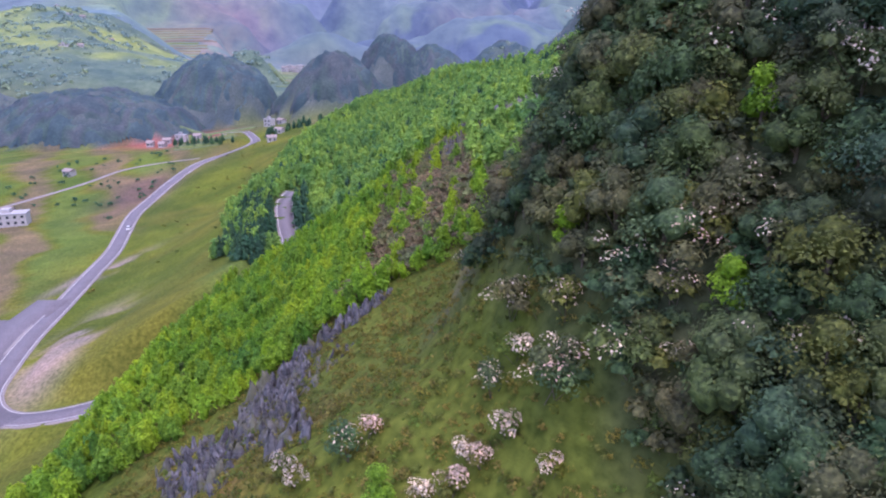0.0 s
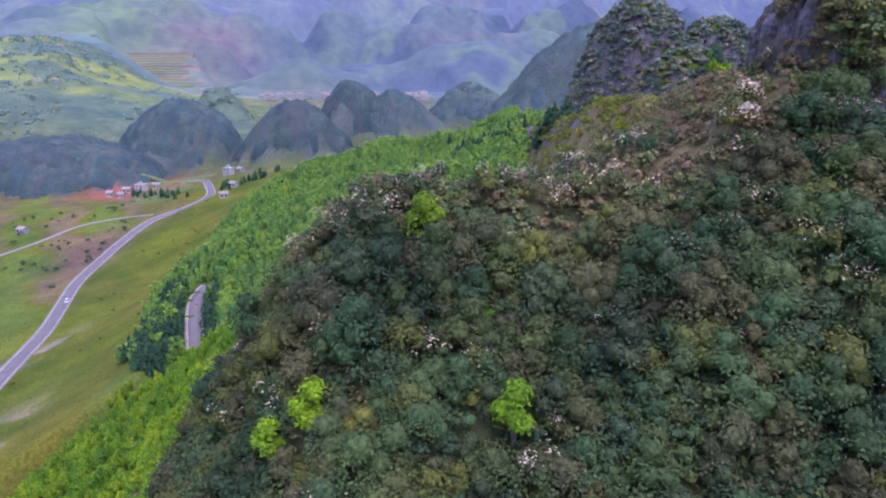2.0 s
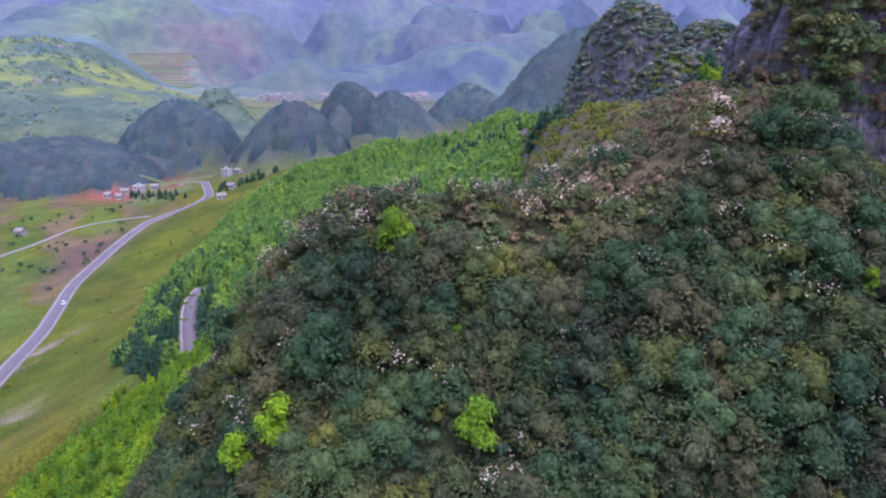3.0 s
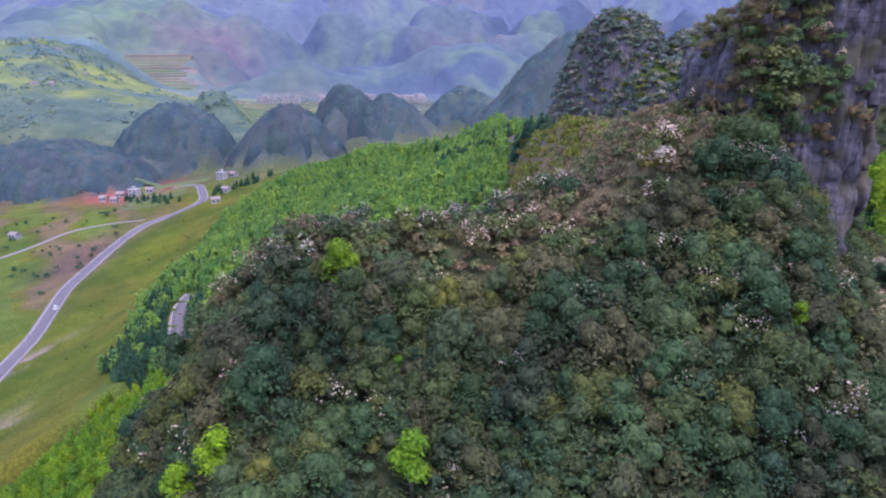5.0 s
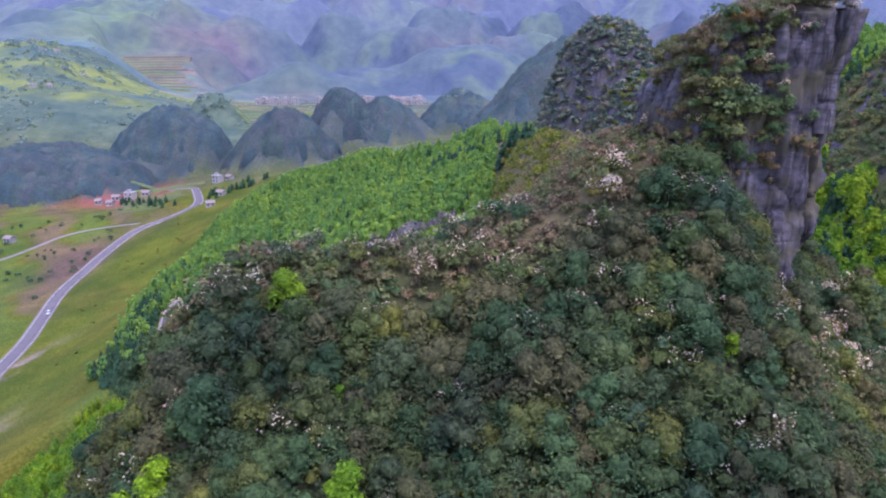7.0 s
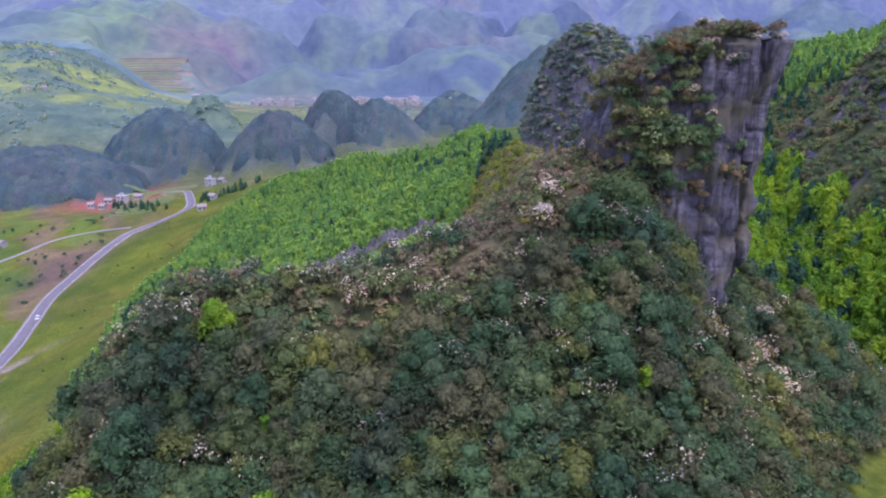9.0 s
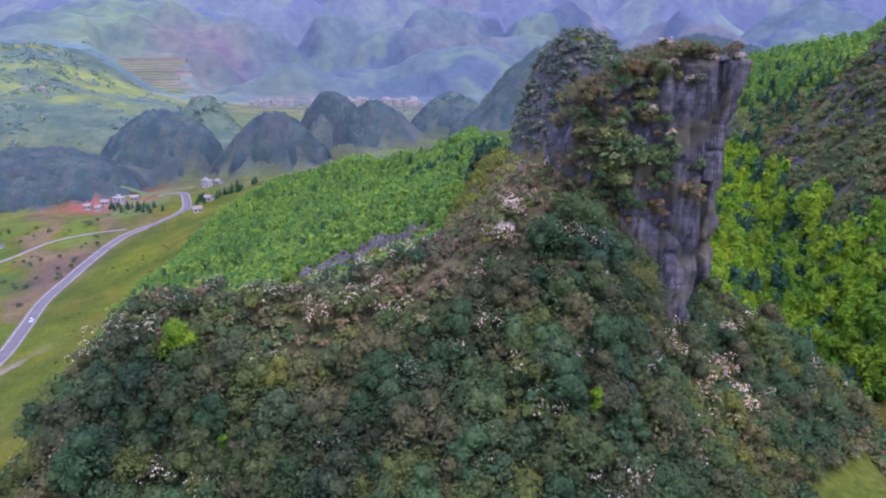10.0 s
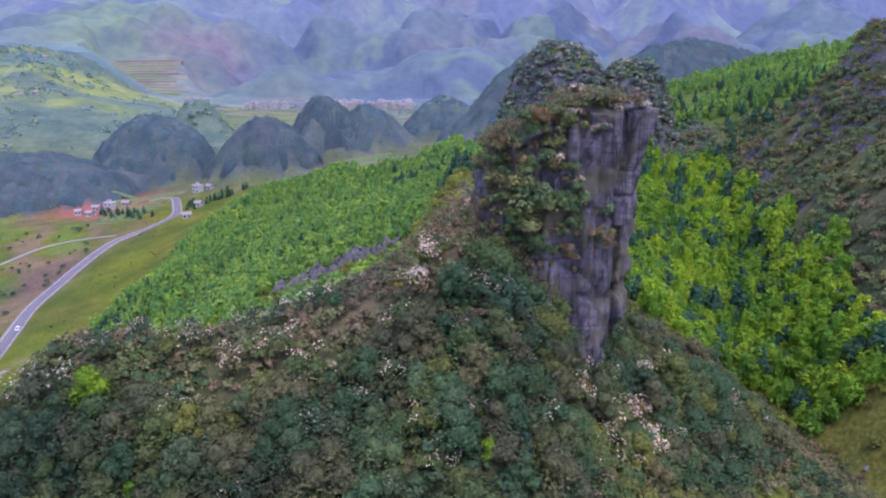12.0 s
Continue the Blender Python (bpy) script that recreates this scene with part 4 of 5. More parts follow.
THIN = (
    (-7.1, 42.2), (6.3, 36.1), (6.8, 36.2), (5.6, 36.6), (2.8, 40.5), (7.1, 38.8), (12, 33.8), (13.7, 33),
    (12.9, 34.6), (12, 31.5), (15.4, 33.9), (19, 33.5), (18.8, 32.4), (9.8, 36.7), (1.5, 68), (4.3, 43.5),
    (14.8, 27.4), (76, 55.6), (82.9, 60.3), (75.9, 50.6), (44.4, 52.7), (46.9, 52.9), (42.1, 51.7), (28, 49.2),
    (54.5, 47), (50.9, 45.9), (60.6, 43.8), (69.3, 46.1), (61, 41.6), (73.7, 46.8), (49.5, 49.1), (64.9, 51.9),
)
LIME_SPOTS = (
    (31.8, 48, 1.25), (37.9, 36.6, 1.25), (24.5, 37.9, 1.1), (21.4, 38.7, 1.05), (64.6, 41.1, 0.6), (-4.3, 36.6, 0.9), (13.8, 31.7, 0.85), (36.6, 43.2, 0.5),
    (16.3, 36.4, 0.9), (7.4, 42.4, 0.75),
)

# ---- the wood on the near hill ----
wood_rng = np.random.default_rng(11)
TREES = [broad_tree(wood_rng, wood_rng.uniform(1.4, 2.2), wood_rng.uniform(2.8, 4.4), 720, 0.175, 9) for _ in range(9)]
SHRUBS = [bush(wood_rng, 1.1, 1.4, 70, 0.27, 1) for _ in range(5)]
UNDER = [bush(wood_rng, 1.1, 1.5, 80, 0.22, 1) for _ in range(5)]


def on_wood(x, y, z, h):
    return 2.0 * (h > 0.55) * (x > wood_edge(y) + 1.3) * (x < 99) * (y < np.interp(x, (20, 40, 52, 60, 66, 71, 84, 104), (51, 50, 50.5, 52.5, 56, 58, 68, 92)) + 2 * fbm(x, y, 8, 2, 81)) * (1 - 0.85 * near_band(x, y, 71, 55, 76, 55.5, 2.0))


trees = [p for p in scatter(wood_rng, 2, 106, 18, 92, 1600, 1.55, on_wood, (0.6, 1.25), 0.2, 30)
         if min(math.hypot(p[0] - x, p[1] - y) for x, y, _ in LIME_SPOTS) > 1.5 and min(math.hypot(p[0] - x, p[1] - y) for x, y in RICH + THIN) > 1.0]
close = [p for p in trees if p[0] < 34 and p[1] < 40][:150]
plot = [p for p in trees if 34 < p[0] < 66 and 36 < p[1] < 56][:150]
chosen = set(plot + close)
FINE_TREES = [broad_tree(wood_rng, wood_rng.uniform(1.4, 2.2), wood_rng.uniform(2.8, 4.4), 1300, 0.13, 10) for _ in range(6)]
plant_things("evergreen_tree", "dense dark green broadleaf tree on the steep flank", "tree", "trees on the near hill", FINE_TREES, close, FOREST)
plant_things("evergreen_tree", "dark green bushy broadleaf tree on the steep hillside", "tree", "trees on the near hill", TREES, plot, FOREST)
plant_stuff("hillside_forest", "dense dark green and olive mixed scrub forest on the near hill", "forest", TREES, [p for p in trees if p not in chosen], FOREST, wood_rng)
plant_stuff("brown_scrub", "low brown and olive scrub over the hill's crest", "scrub", SHRUBS,
            scatter(wood_rng, 14, 74, 45, 112, 1800, 0.85, lambda x, y, z, h: 2.6 * (h > 0.3) * sstep(48, 51, y) * (1 - 0.75 * sstep(80, 104, y)), (0.55, 1.2), 0.15, 20)
            + scatter(wood_rng, 74, 124, 46, 116, 700, 0.95, lambda x, y, z, h: 2.0 * (h > 0.2 + 0.2 * (x < 90)) * sstep(46.5, 51, y) * np.where(x < 88, 1 - 0.85 * sstep(70, 96, y), 0.8), (0.5, 1.15), 0.15, 16)
            + scatter(wood_rng, -18, 10, 88, 168, 700, 1.1, lambda x, y, z, h: 1.8 * (h < 0.4) * (x > -14 + 2 * fbm(x, y, 9, 2, 89)), (0.8, 1.6), 0.15, 12), SCRUB, wood_rng)

plant_stuff("undergrowth", "dark green bushes between the trees of the steep flank", "bushes", UNDER,
            scatter(wood_rng, 2, 40, 18, 58, 900, 0.9, lambda x, y, z, h: 2.2 * (h > 0.45) * (x > wood_edge(y)), (0.7, 1.3))
            + scatter(wood_rng, 40, 100, 22, 70, 1300, 1.0, on_wood, (0.7, 1.4), 0.1, 20)
            + scatter(wood_rng, 82, 112, 36, 92, 520, 1.1, lambda x, y, z, h: 2.2 * (h > 0.35), (0.8, 1.6), 0.1, 14), FOREST, wood_rng)

# pale-flowering shrubs
flower_rng = np.random.default_rng(23)


def flowering(rng):
    trunk, crown = bush(rng, 1.15, 1.9, 200, 0.19)
    tops = [(rng.normal(0, 0.5), rng.normal(0, 0.5), rng.uniform(0.7, 1.4), rng.uniform(0.45, 0.7)) for _ in range(6)]
    return trunk, crown, leaves(rng, 380, tops, 0.15, 1.0, 0, 0.9)


def sparse_flowering(rng):
    trunk, crown = bush(rng, 1.3, 2.4, 360, 0.18)
    tops = [(rng.normal(0, 0.7), rng.normal(0, 0.7), rng.uniform(0.9, 2.0), rng.uniform(0.3, 0.6)) for _ in range(7)]
    return trunk, crown, leaves(rng, 110, tops, 0.13, 1.0, 0, 0.95)


plant_things("flowering_shrub", "shrub covered in pale pink-white blossom", "shrub", "flowering shrubs on the near hill", [flowering(flower_rng) for _ in range(4)],
             [spot(flower_rng, x, y, flower_rng.uniform(0.72, 1.0) * (1.4 if x > 20 else 1.0), -0.3) for x, y in RICH], MEADOW, ("stem", "crown"), BLOSSOM)
plant_things("flowering_shrub", "green shrub speckled with white blossom", "shrub", "flowering shrubs on the near hill", [sparse_flowering(flower_rng) for _ in range(5)],
             [spot(flower_rng, x, y, flower_rng.uniform(0.9, 1.4), -0.5) for x, y in THIN]
             + scatter(flower_rng, 8, 96, 26, 66, 95, 2.0, lambda x, y, z, h: 1.2 * (h > 0.5) * (0.6 + 1.2 * (y > 48) + 1.2 * (x > 72)), (0.8, 1.3), -0.4), FOREST, ("stem", "crown"), BLOSSOM)


# ---- bright green trees on the hill ----
lime_rng = np.random.default_rng(29)
LIMES = [broad_tree(lime_rng, 1.35, 4.0, 900, 0.19, 9, 0.5) for _ in range(3)]
plant_things("lime_tree", "bright lime-green tree among the dark ones", "tree", "bright trees on the near hill", LIMES, [spot(lime_rng, x, y, size, -0.2) for x, y, size in LIME_SPOTS], LIME)


# ---- plants on the rock tower ----
tower_rng = np.random.default_rng(31)
CLINGERS = [bush(tower_rng, 1.2, 1.8, 420, 0.16) for _ in range(4)]
plant_things("cliff_bush", "dark green bush clinging to the cliff", "bush", "bushes on the rock tower", CLINGERS,
             [(68.9, 56.4, 135.4, 1.5, 0), (69.5, 56.3, 134.0, 1.6, 2), (69.0, 56.4, 132.6, 1.4, 4), (68.4, 56.8, 136.4, 1.2, 1), (69.9, 56.8, 131.4, 1.0, 5), (70.2, 56.6, 135.2, 1.1, 3)]
             + [(x, 56.9 + 0.9 * tower_rng.uniform(-0.4, 0.6) + 1.0 * (x < 67.5), z, tower_rng.uniform(0.45, 1.0), tower_rng.uniform(0, 6))
                for x, z in zip(tower_rng.uniform(65.6, 76.0, 95), tower_rng.uniform(127, 142.8, 95)) if z > 129.5 + 0.8 * abs(x - 70) and not (x > 73.2 and 133 > z) and not (x > 73.6 and z > 134.5)], CLIFF_GREEN, ("stem", "crown"))
plant_things("flowering_shrub", "small white-flowering bush on the cliff's ledges", "shrub", "flowering bushes on the rock tower", [flowering(tower_rng) for _ in range(2)],
             [(71.2, 56.9, 139.0, 0.7, 0), (74.8, 57.0, 141.8, 0.6, 1), (76.6, 57.6, 143.4, 0.6, 2), (67.0, 57.8, 136.4, 0.6, 3), (72.8, 57.4, 143.0, 0.6, 4), (79.0, 58.5, 143.6, 0.6, 5), (68.6, 57.6, 138.2, 0.6, 1), (70.0, 57.0, 136.6, 0.5, 2), (66.2, 58.4, 134.0, 0.6, 3), (73.4, 57.3, 137.4, 0.5, 4), (73.6, 62.0, 144.8, 0.6, 3)], FOREST, ("stem", "crown"), BLOSSOM)
plant_things("cliff_bush", "brown scrub bush on the tower's shoulder", "bush", "bushes on the rock tower", CLINGERS,
             [(x, y, z, tower_rng.uniform(0.5, 0.95), tower_rng.uniform(0, 6)) for x, y, z in zip(tower_rng.uniform(64.6, 67.6, 34), tower_rng.uniform(57.6, 68, 34), tower_rng.uniform(132.5, 139.6, 34))], SCRUB, ("stem", "crown"))
plant_things("cliff_bush", "dry brown bush rooted in the cliff's cracks", "bush", "bushes on the rock tower", CLINGERS,
             [(x, 57.2 + 0.7 * tower_rng.uniform(-0.4, 0.6) + 1.0 * (x < 67.5), z, tower_rng.uniform(0.35, 0.7), tower_rng.uniform(0, 6))
              for x, z in zip(tower_rng.uniform(65.0, 77.0, 150), tower_rng.uniform(122.5, 143.4, 150)) if z > 127.5 + 0.7 * abs(x - 72) and not (x > 73.8 and z > 134.5)], SCRUB, ("stem", "crown"))
plant_things("orange_bush", "rusty orange bush on the tower's top edge", "bush", "", [bush(tower_rng, 1.3, 2.2, 380, 0.24)], [(70.4, 58.6, 142.0, 1.0, 0)], ORANGE, ("stem", "crown"))
plant_stuff("tower_scrub", "brown and green scrub over the tower's top", "scrub", CLINGERS,
            [(x, y, 139.5 + 4.3 * float(sstep(64.5, 74, x)) + 0.2, tower_rng.uniform(0.5, 0.95), tower_rng.uniform(0, 6)) for x, y in zip(tower_rng.uniform(65.5, 78.2, 120), 57.6 + 12.4 * tower_rng.uniform(0, 1, 120) ** 1.5)], SCRUB, tower_rng)

# ---- meadow and the bright thicket below it ----
meadow_rng = np.random.default_rng(37)
TUFTS = [bush(meadow_rng, 0.75, 0.55, 34, 0.2, 1, False) for _ in range(6)]
plant_stuff("meadow_tufts", "tufts of olive grass and herbs on the meadow", "grass", TUFTS,
            scatter(meadow_rng, -40, 12, 28, 96, 3800, 0.4, lambda x, y, z, h: 1.9 * ((h < 0.6) | (x < wood_edge(y) + 1)) * (x > -42), (0.4, 1.0), 0.1), MEADOW, meadow_rng)
THICKET = [sapling(meadow_rng, 1.4, 4.4, 180, 0.35) for _ in range(7)]


def on_thicket(x, y, z, h):
    edge = np.interp(y, (62, 70, 98, 120, 150, 178, 190, 215), (-72, -74, -70, -66, -64, -65, -58, -40))
    low = np.interp(x, (-74, -56, -44, -35, -30, -8), (60, 66, 70, 74, 78, 83))
    brown = (x > -14 + 2 * fbm(x, y, 9, 2, 89)) & (y > 90)
    return 1.7 * (h < 0.3) * (x > edge + 2 * fbm(x, y, 9, 2, 88)) * (y > low + 2 * fbm(x, y, 9, 2, 87)) * (x < 6) * np.where(brown, 0.06, 1.0)


thicket = scatter(meadow_rng, -80, 8, 58, 200, 1500, 1.5, on_thicket, (0.55, 1.2))
plot = [p for p in thicket if p[1] < 140][:300]
chosen = set(plot)
plant_things("young_tree", "bright yellow-green young tree in a thicket", "tree", "young trees below the meadow", THICKET, plot, LIME)
plant_stuff("young_thicket", "bright yellow-green thicket of young trees", "thicket", THICKET, [p for p in thicket if p not in chosen], LIME, meadow_rng)

# ---- saplings on the long slope ----
slope_rng = np.random.default_rng(41)
YOUNG = [sapling(slope_rng, 1.35, 4.4, 60, 0.62) for _ in range(8)]
FIRS = [conifer(slope_rng, 1.4, 5.0, 90, 0.65) for _ in range(5)]


def conifer_stand(x, y):
    return near_band(x, y, -66, 212, -74, 262, 9 + 2 * fbm(x, y, 12, 2, 93)) | near_band(x, y, -60, 196, -66, 212, 4.5)


def on_slope(x, y, z, h):
    edge = np.interp(y, (200, 225, 264, 330, 400, 450), (-76, -79, -88, -97, -98, -80))
    return 1.5 * (h < 0.4) * (x > edge + 4 * fbm(x, y, 20, 2, 91)) * np.maximum(sstep(-12, 12, y - 182 + 0.45 * np.clip(x, -60, 60)), 0.9 * (x > 4) * (y > 118)) * (x < 74 + 6 * fbm(x, y, 20, 2, 92)) * (1 - sstep(np.interp(x, (-20, 20), (440, 352)), np.interp(x, (-20, 20), (465, 372)), y)) * (1 - near_band(x, y, 15, 182, 44, 197, 9)) * (1 - 0.85 * conifer_stand(x, y)) * (1 - 0.8 * near_band(x, y, 44, 306, 62, 290, 6))


plant_stuff("sapling_wood", "fresh green plantation of young trees on the slope", "wood", YOUNG, scatter(slope_rng, -105, 82, 112, 460, 5600, 2.2, on_slope, (0.75, 1.45), 0.2, 9), BAMBOO, slope_rng)
firs = scatter(slope_rng, -98, 80, 165, 440, 230, 2.6, lambda x, y, z, h: on_slope(x, y, z, h) * np.clip(0.15 + 2.4 * near_band(x, y, -74, 300, -64, 205, 13) + 1.5 * near_band(x, y, -38, 200, -18, 165, 9) + 2.4 * near_band(x, y, 46, 335, 62, 285, 9) + 1.6 * near_band(x, y, 20, 300, 36, 262, 5) + 1.6 * (fbm(x, y, 30, 3, 95) > 0.5), 0, 1.8), (0.7, 1.2))
firs.sort(key=lambda p: p[1])
plant_things("conifer", "dark blue-green young conifer among the saplings", "tree", "conifers on the slope", FIRS, firs[:130], TEAL)
plant_stuff("far_conifers", "dark blue-green conifers farther up the slope", "conifers", FIRS, firs[130:], TEAL, slope_rng)
plant_stuff("conifer_stand", "dense dark teal stand of conifers round the upper road", "conifers", FIRS,
            scatter(slope_rng, -92, -40, 184, 300, 210, 2.1, lambda x, y, z, h: 2.2 * conifer_stand(x, y), (0.75, 1.3))
            + scatter(slope_rng, 34, 74, 268, 345, 90, 2.0, lambda x, y, z, h: 2.4 * near_band(x, y, 44, 306, 62, 290, 6), (0.9, 1.5))
            + scatter(slope_rng, 56, 78, 186, 216, 16, 1.6, lambda x, y, z, h: 2.6 * near_band(x, y, 63, 206, 70, 196, 3.2), (1.3, 1.8)), TEAL, slope_rng)
line = LINES[0][0]
plant_things("conifer", "tall dark conifer in a row beside the road", "tree", "conifers beside the road", FIRS,
             [spot(slope_rng, float(np.interp(y, line[-22:, 1], line[-22:, 0])) + 4.4 + 2.6 * (k % 2), y, 1.55 + 0.15 * (k % 3)) for k, y in enumerate((200, 203, 206, 209, 212, 215, 218, 221, 224, 227, 230, 233, 236, 239))], TEAL)
plant_stuff("saddle_brush", "yellow-green brush over the saddle", "brush", SHRUBS,
            scatter(slope_rng, 52, 120, 92, 236, 900, 1.2, lambda x, y, z, h: 1.2 * (x > 56 + 5 * fbm(x, y, 14, 2, 96)), (0.8, 1.7))
            + scatter(slope_rng, 10, 52, 168, 200, 160, 1.3, lambda x, y, z, h: 2.2 * near_band(x, y, 14, 179, 46, 191, 6), (0.9, 1.7)), BRUSH, slope_rng)

# ---- the side valley and the hill beyond it ----
side_rng = np.random.default_rng(43)
SIDE = [sapling(side_rng, 2.0, 5.2, 180, 0.45) for _ in range(6)]
valley = scatter(side_rng, 88, 150, 92, 215, 1300, 1.6, lambda x, y, z, h: 1.9 * (h < 0.3) * (x < 141 + 4 * fbm(x, y, 12, 2, 97) + 0.1 * (y - 150)) * (y > 98 + 3 * fbm(x, y, 10, 2, 94) + 0.1 * (x - 110)) * (x > 90 + 0.22 * (y - 104)), (0.6, 1.3))
plant_stuff("valley_thicket", "lush lime-green young trees in the side valley", "thicket", SIDE,
            valley[::5] + valley[1::5] + valley[3::5] + valley[4::5], LIME, side_rng)
plant_stuff("valley_trees", "darker green trees mixed into the valley thicket", "trees", SIDE, valley[2::5], TEAL, side_rng, 0.35)
firs = scatter(side_rng, 92, 205, 120, 300, 170, 2.4, lambda x, y, z, h: 1.2 * (h < 0.3) * ((fbm(x, y, 22, 3, 99) > 0.45) | (y > 215) | near_band(x, y, 120, 190, 140, 172, 6)) * ((x < 140) | (y > 215)) * (np.hypot((x - 113) / 46, (y - 245) / 50) > 1), (0.7, 1.3))
firs.sort(key=lambda p: p[1])
plant_things("conifer", "dark young conifer in the side valley", "tree", "conifers in the side valley", FIRS, firs[:100], TEAL)
plant_stuff("valley_conifers", "dark conifers at the head of the side valley", "conifers", FIRS, firs[100:], TEAL, side_rng)
plant_things("field_bush", "olive bush on the grass below the thicket", "bush", "bushes on the far meadow", SHRUBS,
             scatter(side_rng, 92, 150, 62, 100, 70, 2.0, lambda x, y, z, h: 1.2 * (h < 0.6), (0.8, 1.8)), BRUSH, ("stem", "crown"))
plant_stuff("sapling_belt", "bright belt of saplings on the shoulder behind the tower", "wood", YOUNG,
            scatter(side_rng, 135, 330, 255, 372, 1500, 1.9, lambda x, y, z, h: 1.6 * (fbm(x, y, 40, 3, 101) > -0.35), (0.7, 1.2)), BAMBOO, side_rng)
SIDE_BUSH = [bush(side_rng, 1.5, 2.2, 80, 0.4, 1) for _ in range(6)]
hill_spots = scatter(side_rng, 130, 235, 84, 245, 2800, 1.3, lambda x, y, z, h: 2.4 * (x > 136 + 4 * fbm(x, y, 12, 2, 97)), (0.7, 1.3))
plant_stuff("hill_scrub", "brown and olive scrub on the hill across the side valley", "scrub", SIDE_BUSH, hill_spots[::3], SCRUB, side_rng)
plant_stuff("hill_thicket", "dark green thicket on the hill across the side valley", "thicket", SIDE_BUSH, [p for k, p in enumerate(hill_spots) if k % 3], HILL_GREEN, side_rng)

# ---- scrub on the peaks and the karst hills ----
peak_rng = np.random.default_rng(47)
PEAK_BUSH = [bush(peak_rng, 1.4, 2.0, 40, 0.7, 1) for _ in range(5)]


def on_peaks(x, y, z, h):
    return 1.4 * (z > 112) * (np.hypot((x - 112) / 46, (y - 245) / 48) < 1)


plant_stuff("peak_scrub", "dark scrub clinging to the rocky peaks", "scrub", PEAK_BUSH, scatter(peak_rng, 68, 158, 195, 285, 1500, 1.2, on_peaks, (0.6, 1.25)), PEAK_HAZE_GREEN, peak_rng)
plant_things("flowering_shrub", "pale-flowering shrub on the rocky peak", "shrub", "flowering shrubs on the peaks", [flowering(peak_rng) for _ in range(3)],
             scatter(peak_rng, 76, 146, 205, 275, 240, 1.6, on_peaks, (0.7, 1.3)), PEAK_HAZE_GREEN, ("stem", "crown"), BLOSSOM)
FAR_CLUMP = [bush(peak_rng, r, r * 0.4, 20, 2.1, 1) for r in peak_rng.uniform(3.5, 6.0, 6)]


def canopy(cx, cy, rx, ry, k):
    """The closed wood over one karst hill: rounded crowns, one beside the other."""
    xs, ys = np.arange(cx - 1.1 * rx, cx + 1.1 * rx, 2.3), np.arange(cy - 1.1 * ry, cy + 0.6 * ry, 2.3)
    x, y = np.meshgrid(xs, ys)
    b = bump(x, y, cx, cy, rx, ry, k)
    wx, wy = x + 1.6 * vnoise(x / 4, y / 4, 131), y + 1.6 * vnoise(x / 4, y / 4, 132)
    crowns = 3.4 * (1 - np.abs(vnoise(wx / 6.5, wy / 6.5, 133))) ** 1.5 + 2.6 * (1 - np.abs(vnoise(wx / 3.4, wy / 3.4, 134))) + 3.2 * fbm(x, y, 20, 3, 135) - 1.5
    z = height(x, y) - 1.2 + crowns * (0.4 + 0.6 * sstep(0.0, 0.2, b))
    idx = np.arange(x.size).reshape(x.shape)
    keep = np.minimum(np.minimum(b[:-1, :-1], b[:-1, 1:]), np.minimum(b[1:, 1:], b[1:, :-1])) > 0.02
    faces = np.stack((idx[:-1, :-1], idx[:-1, 1:], idx[1:, 1:], idx[1:, :-1]), 2)[keep]
    me = quad_mesh("karst_wood", np.stack((x, y, z), 2).reshape(-1, 3), faces, [KARST_HAZE_WOOD], vnoise(x / 9, y / 9, 136).ravel() * 0.5 + 0.5)
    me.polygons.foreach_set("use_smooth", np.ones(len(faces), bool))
    tagged(new("karst_wood", me), "dark green wood, tinted with painted bluish haze, covering a rounded karst hill", "wood", "woods on the karst hills", "stuff")


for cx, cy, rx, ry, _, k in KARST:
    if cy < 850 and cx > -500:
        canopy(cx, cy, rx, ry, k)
plant_stuff("valley_woods", "green woods, paled by painted haze, over the far valley sides", "woods", FAR_CLUMP,
            scatter(peak_rng, -1000, 330, 740, 1400, 1700, 4.5, lambda x, y, z, h: 1.8 * np.clip(0.08 + near_band(x, y, -270, 895, -242, 900, 34) + (fbm(x, y, 110, 4, 43) > 0.0) * np.where(x < -300, 1.0, 0.1), 0, 1), (0.5, 1.3), 1.6, 8), FAR_HAZE_WOODS, peak_rng, 0.3)


# ---- trees by the road and the fields ----
field_rng = np.random.default_rng(53)
plant_things("conifer", "small dark conifer near the roadside houses", "tree", "trees by the roadside houses", FIRS,
             scatter(field_rng, -262, -104, 488, 606, 40, 3.2, lambda x, y, z, h: 1.6 * (near_band(x, y, -240, 560, -160, 500, 7) | near_band(x, y, -135, 512, -100, 560, 12)), (0.9, 1.5)), TEAL)
plant_things("field_bush", "dark bush at the edge of the fields", "bush", "bushes between the fields", SHRUBS,
             scatter(field_rng, -275, -178, 340, 520, 60, 4.0, lambda x, y, z, h: 0.8 * (fbm(x, y, 30, 3, 111) > 0.1), (1.0, 2.2)), TEAL, ("stem", "crown"))
plant_things("field_bush", "low green bush on the grassy slope", "bush", "bushes on the grass slope", SHRUBS,
             scatter(field_rng, -150, -66, 150, 480, 60, 5.0, lambda x, y, z, h: 0.5 * (fbm(x, y, 40, 3, 112) > 0.0), (0.6, 1.2)), MEADOW, ("stem", "crown"))


# ---- houses ----
def box(bm, x0, x1, y0, y1, z0, z1):
    return bmesh.ops.create_cube(bm, size=1.0, matrix=Matrix.LocRotScale(((x0 + x1) / 2, (y0 + y1) / 2, (z0 + z1) / 2), None, (x1 - x0, y1 - y0, z1 - z0)))


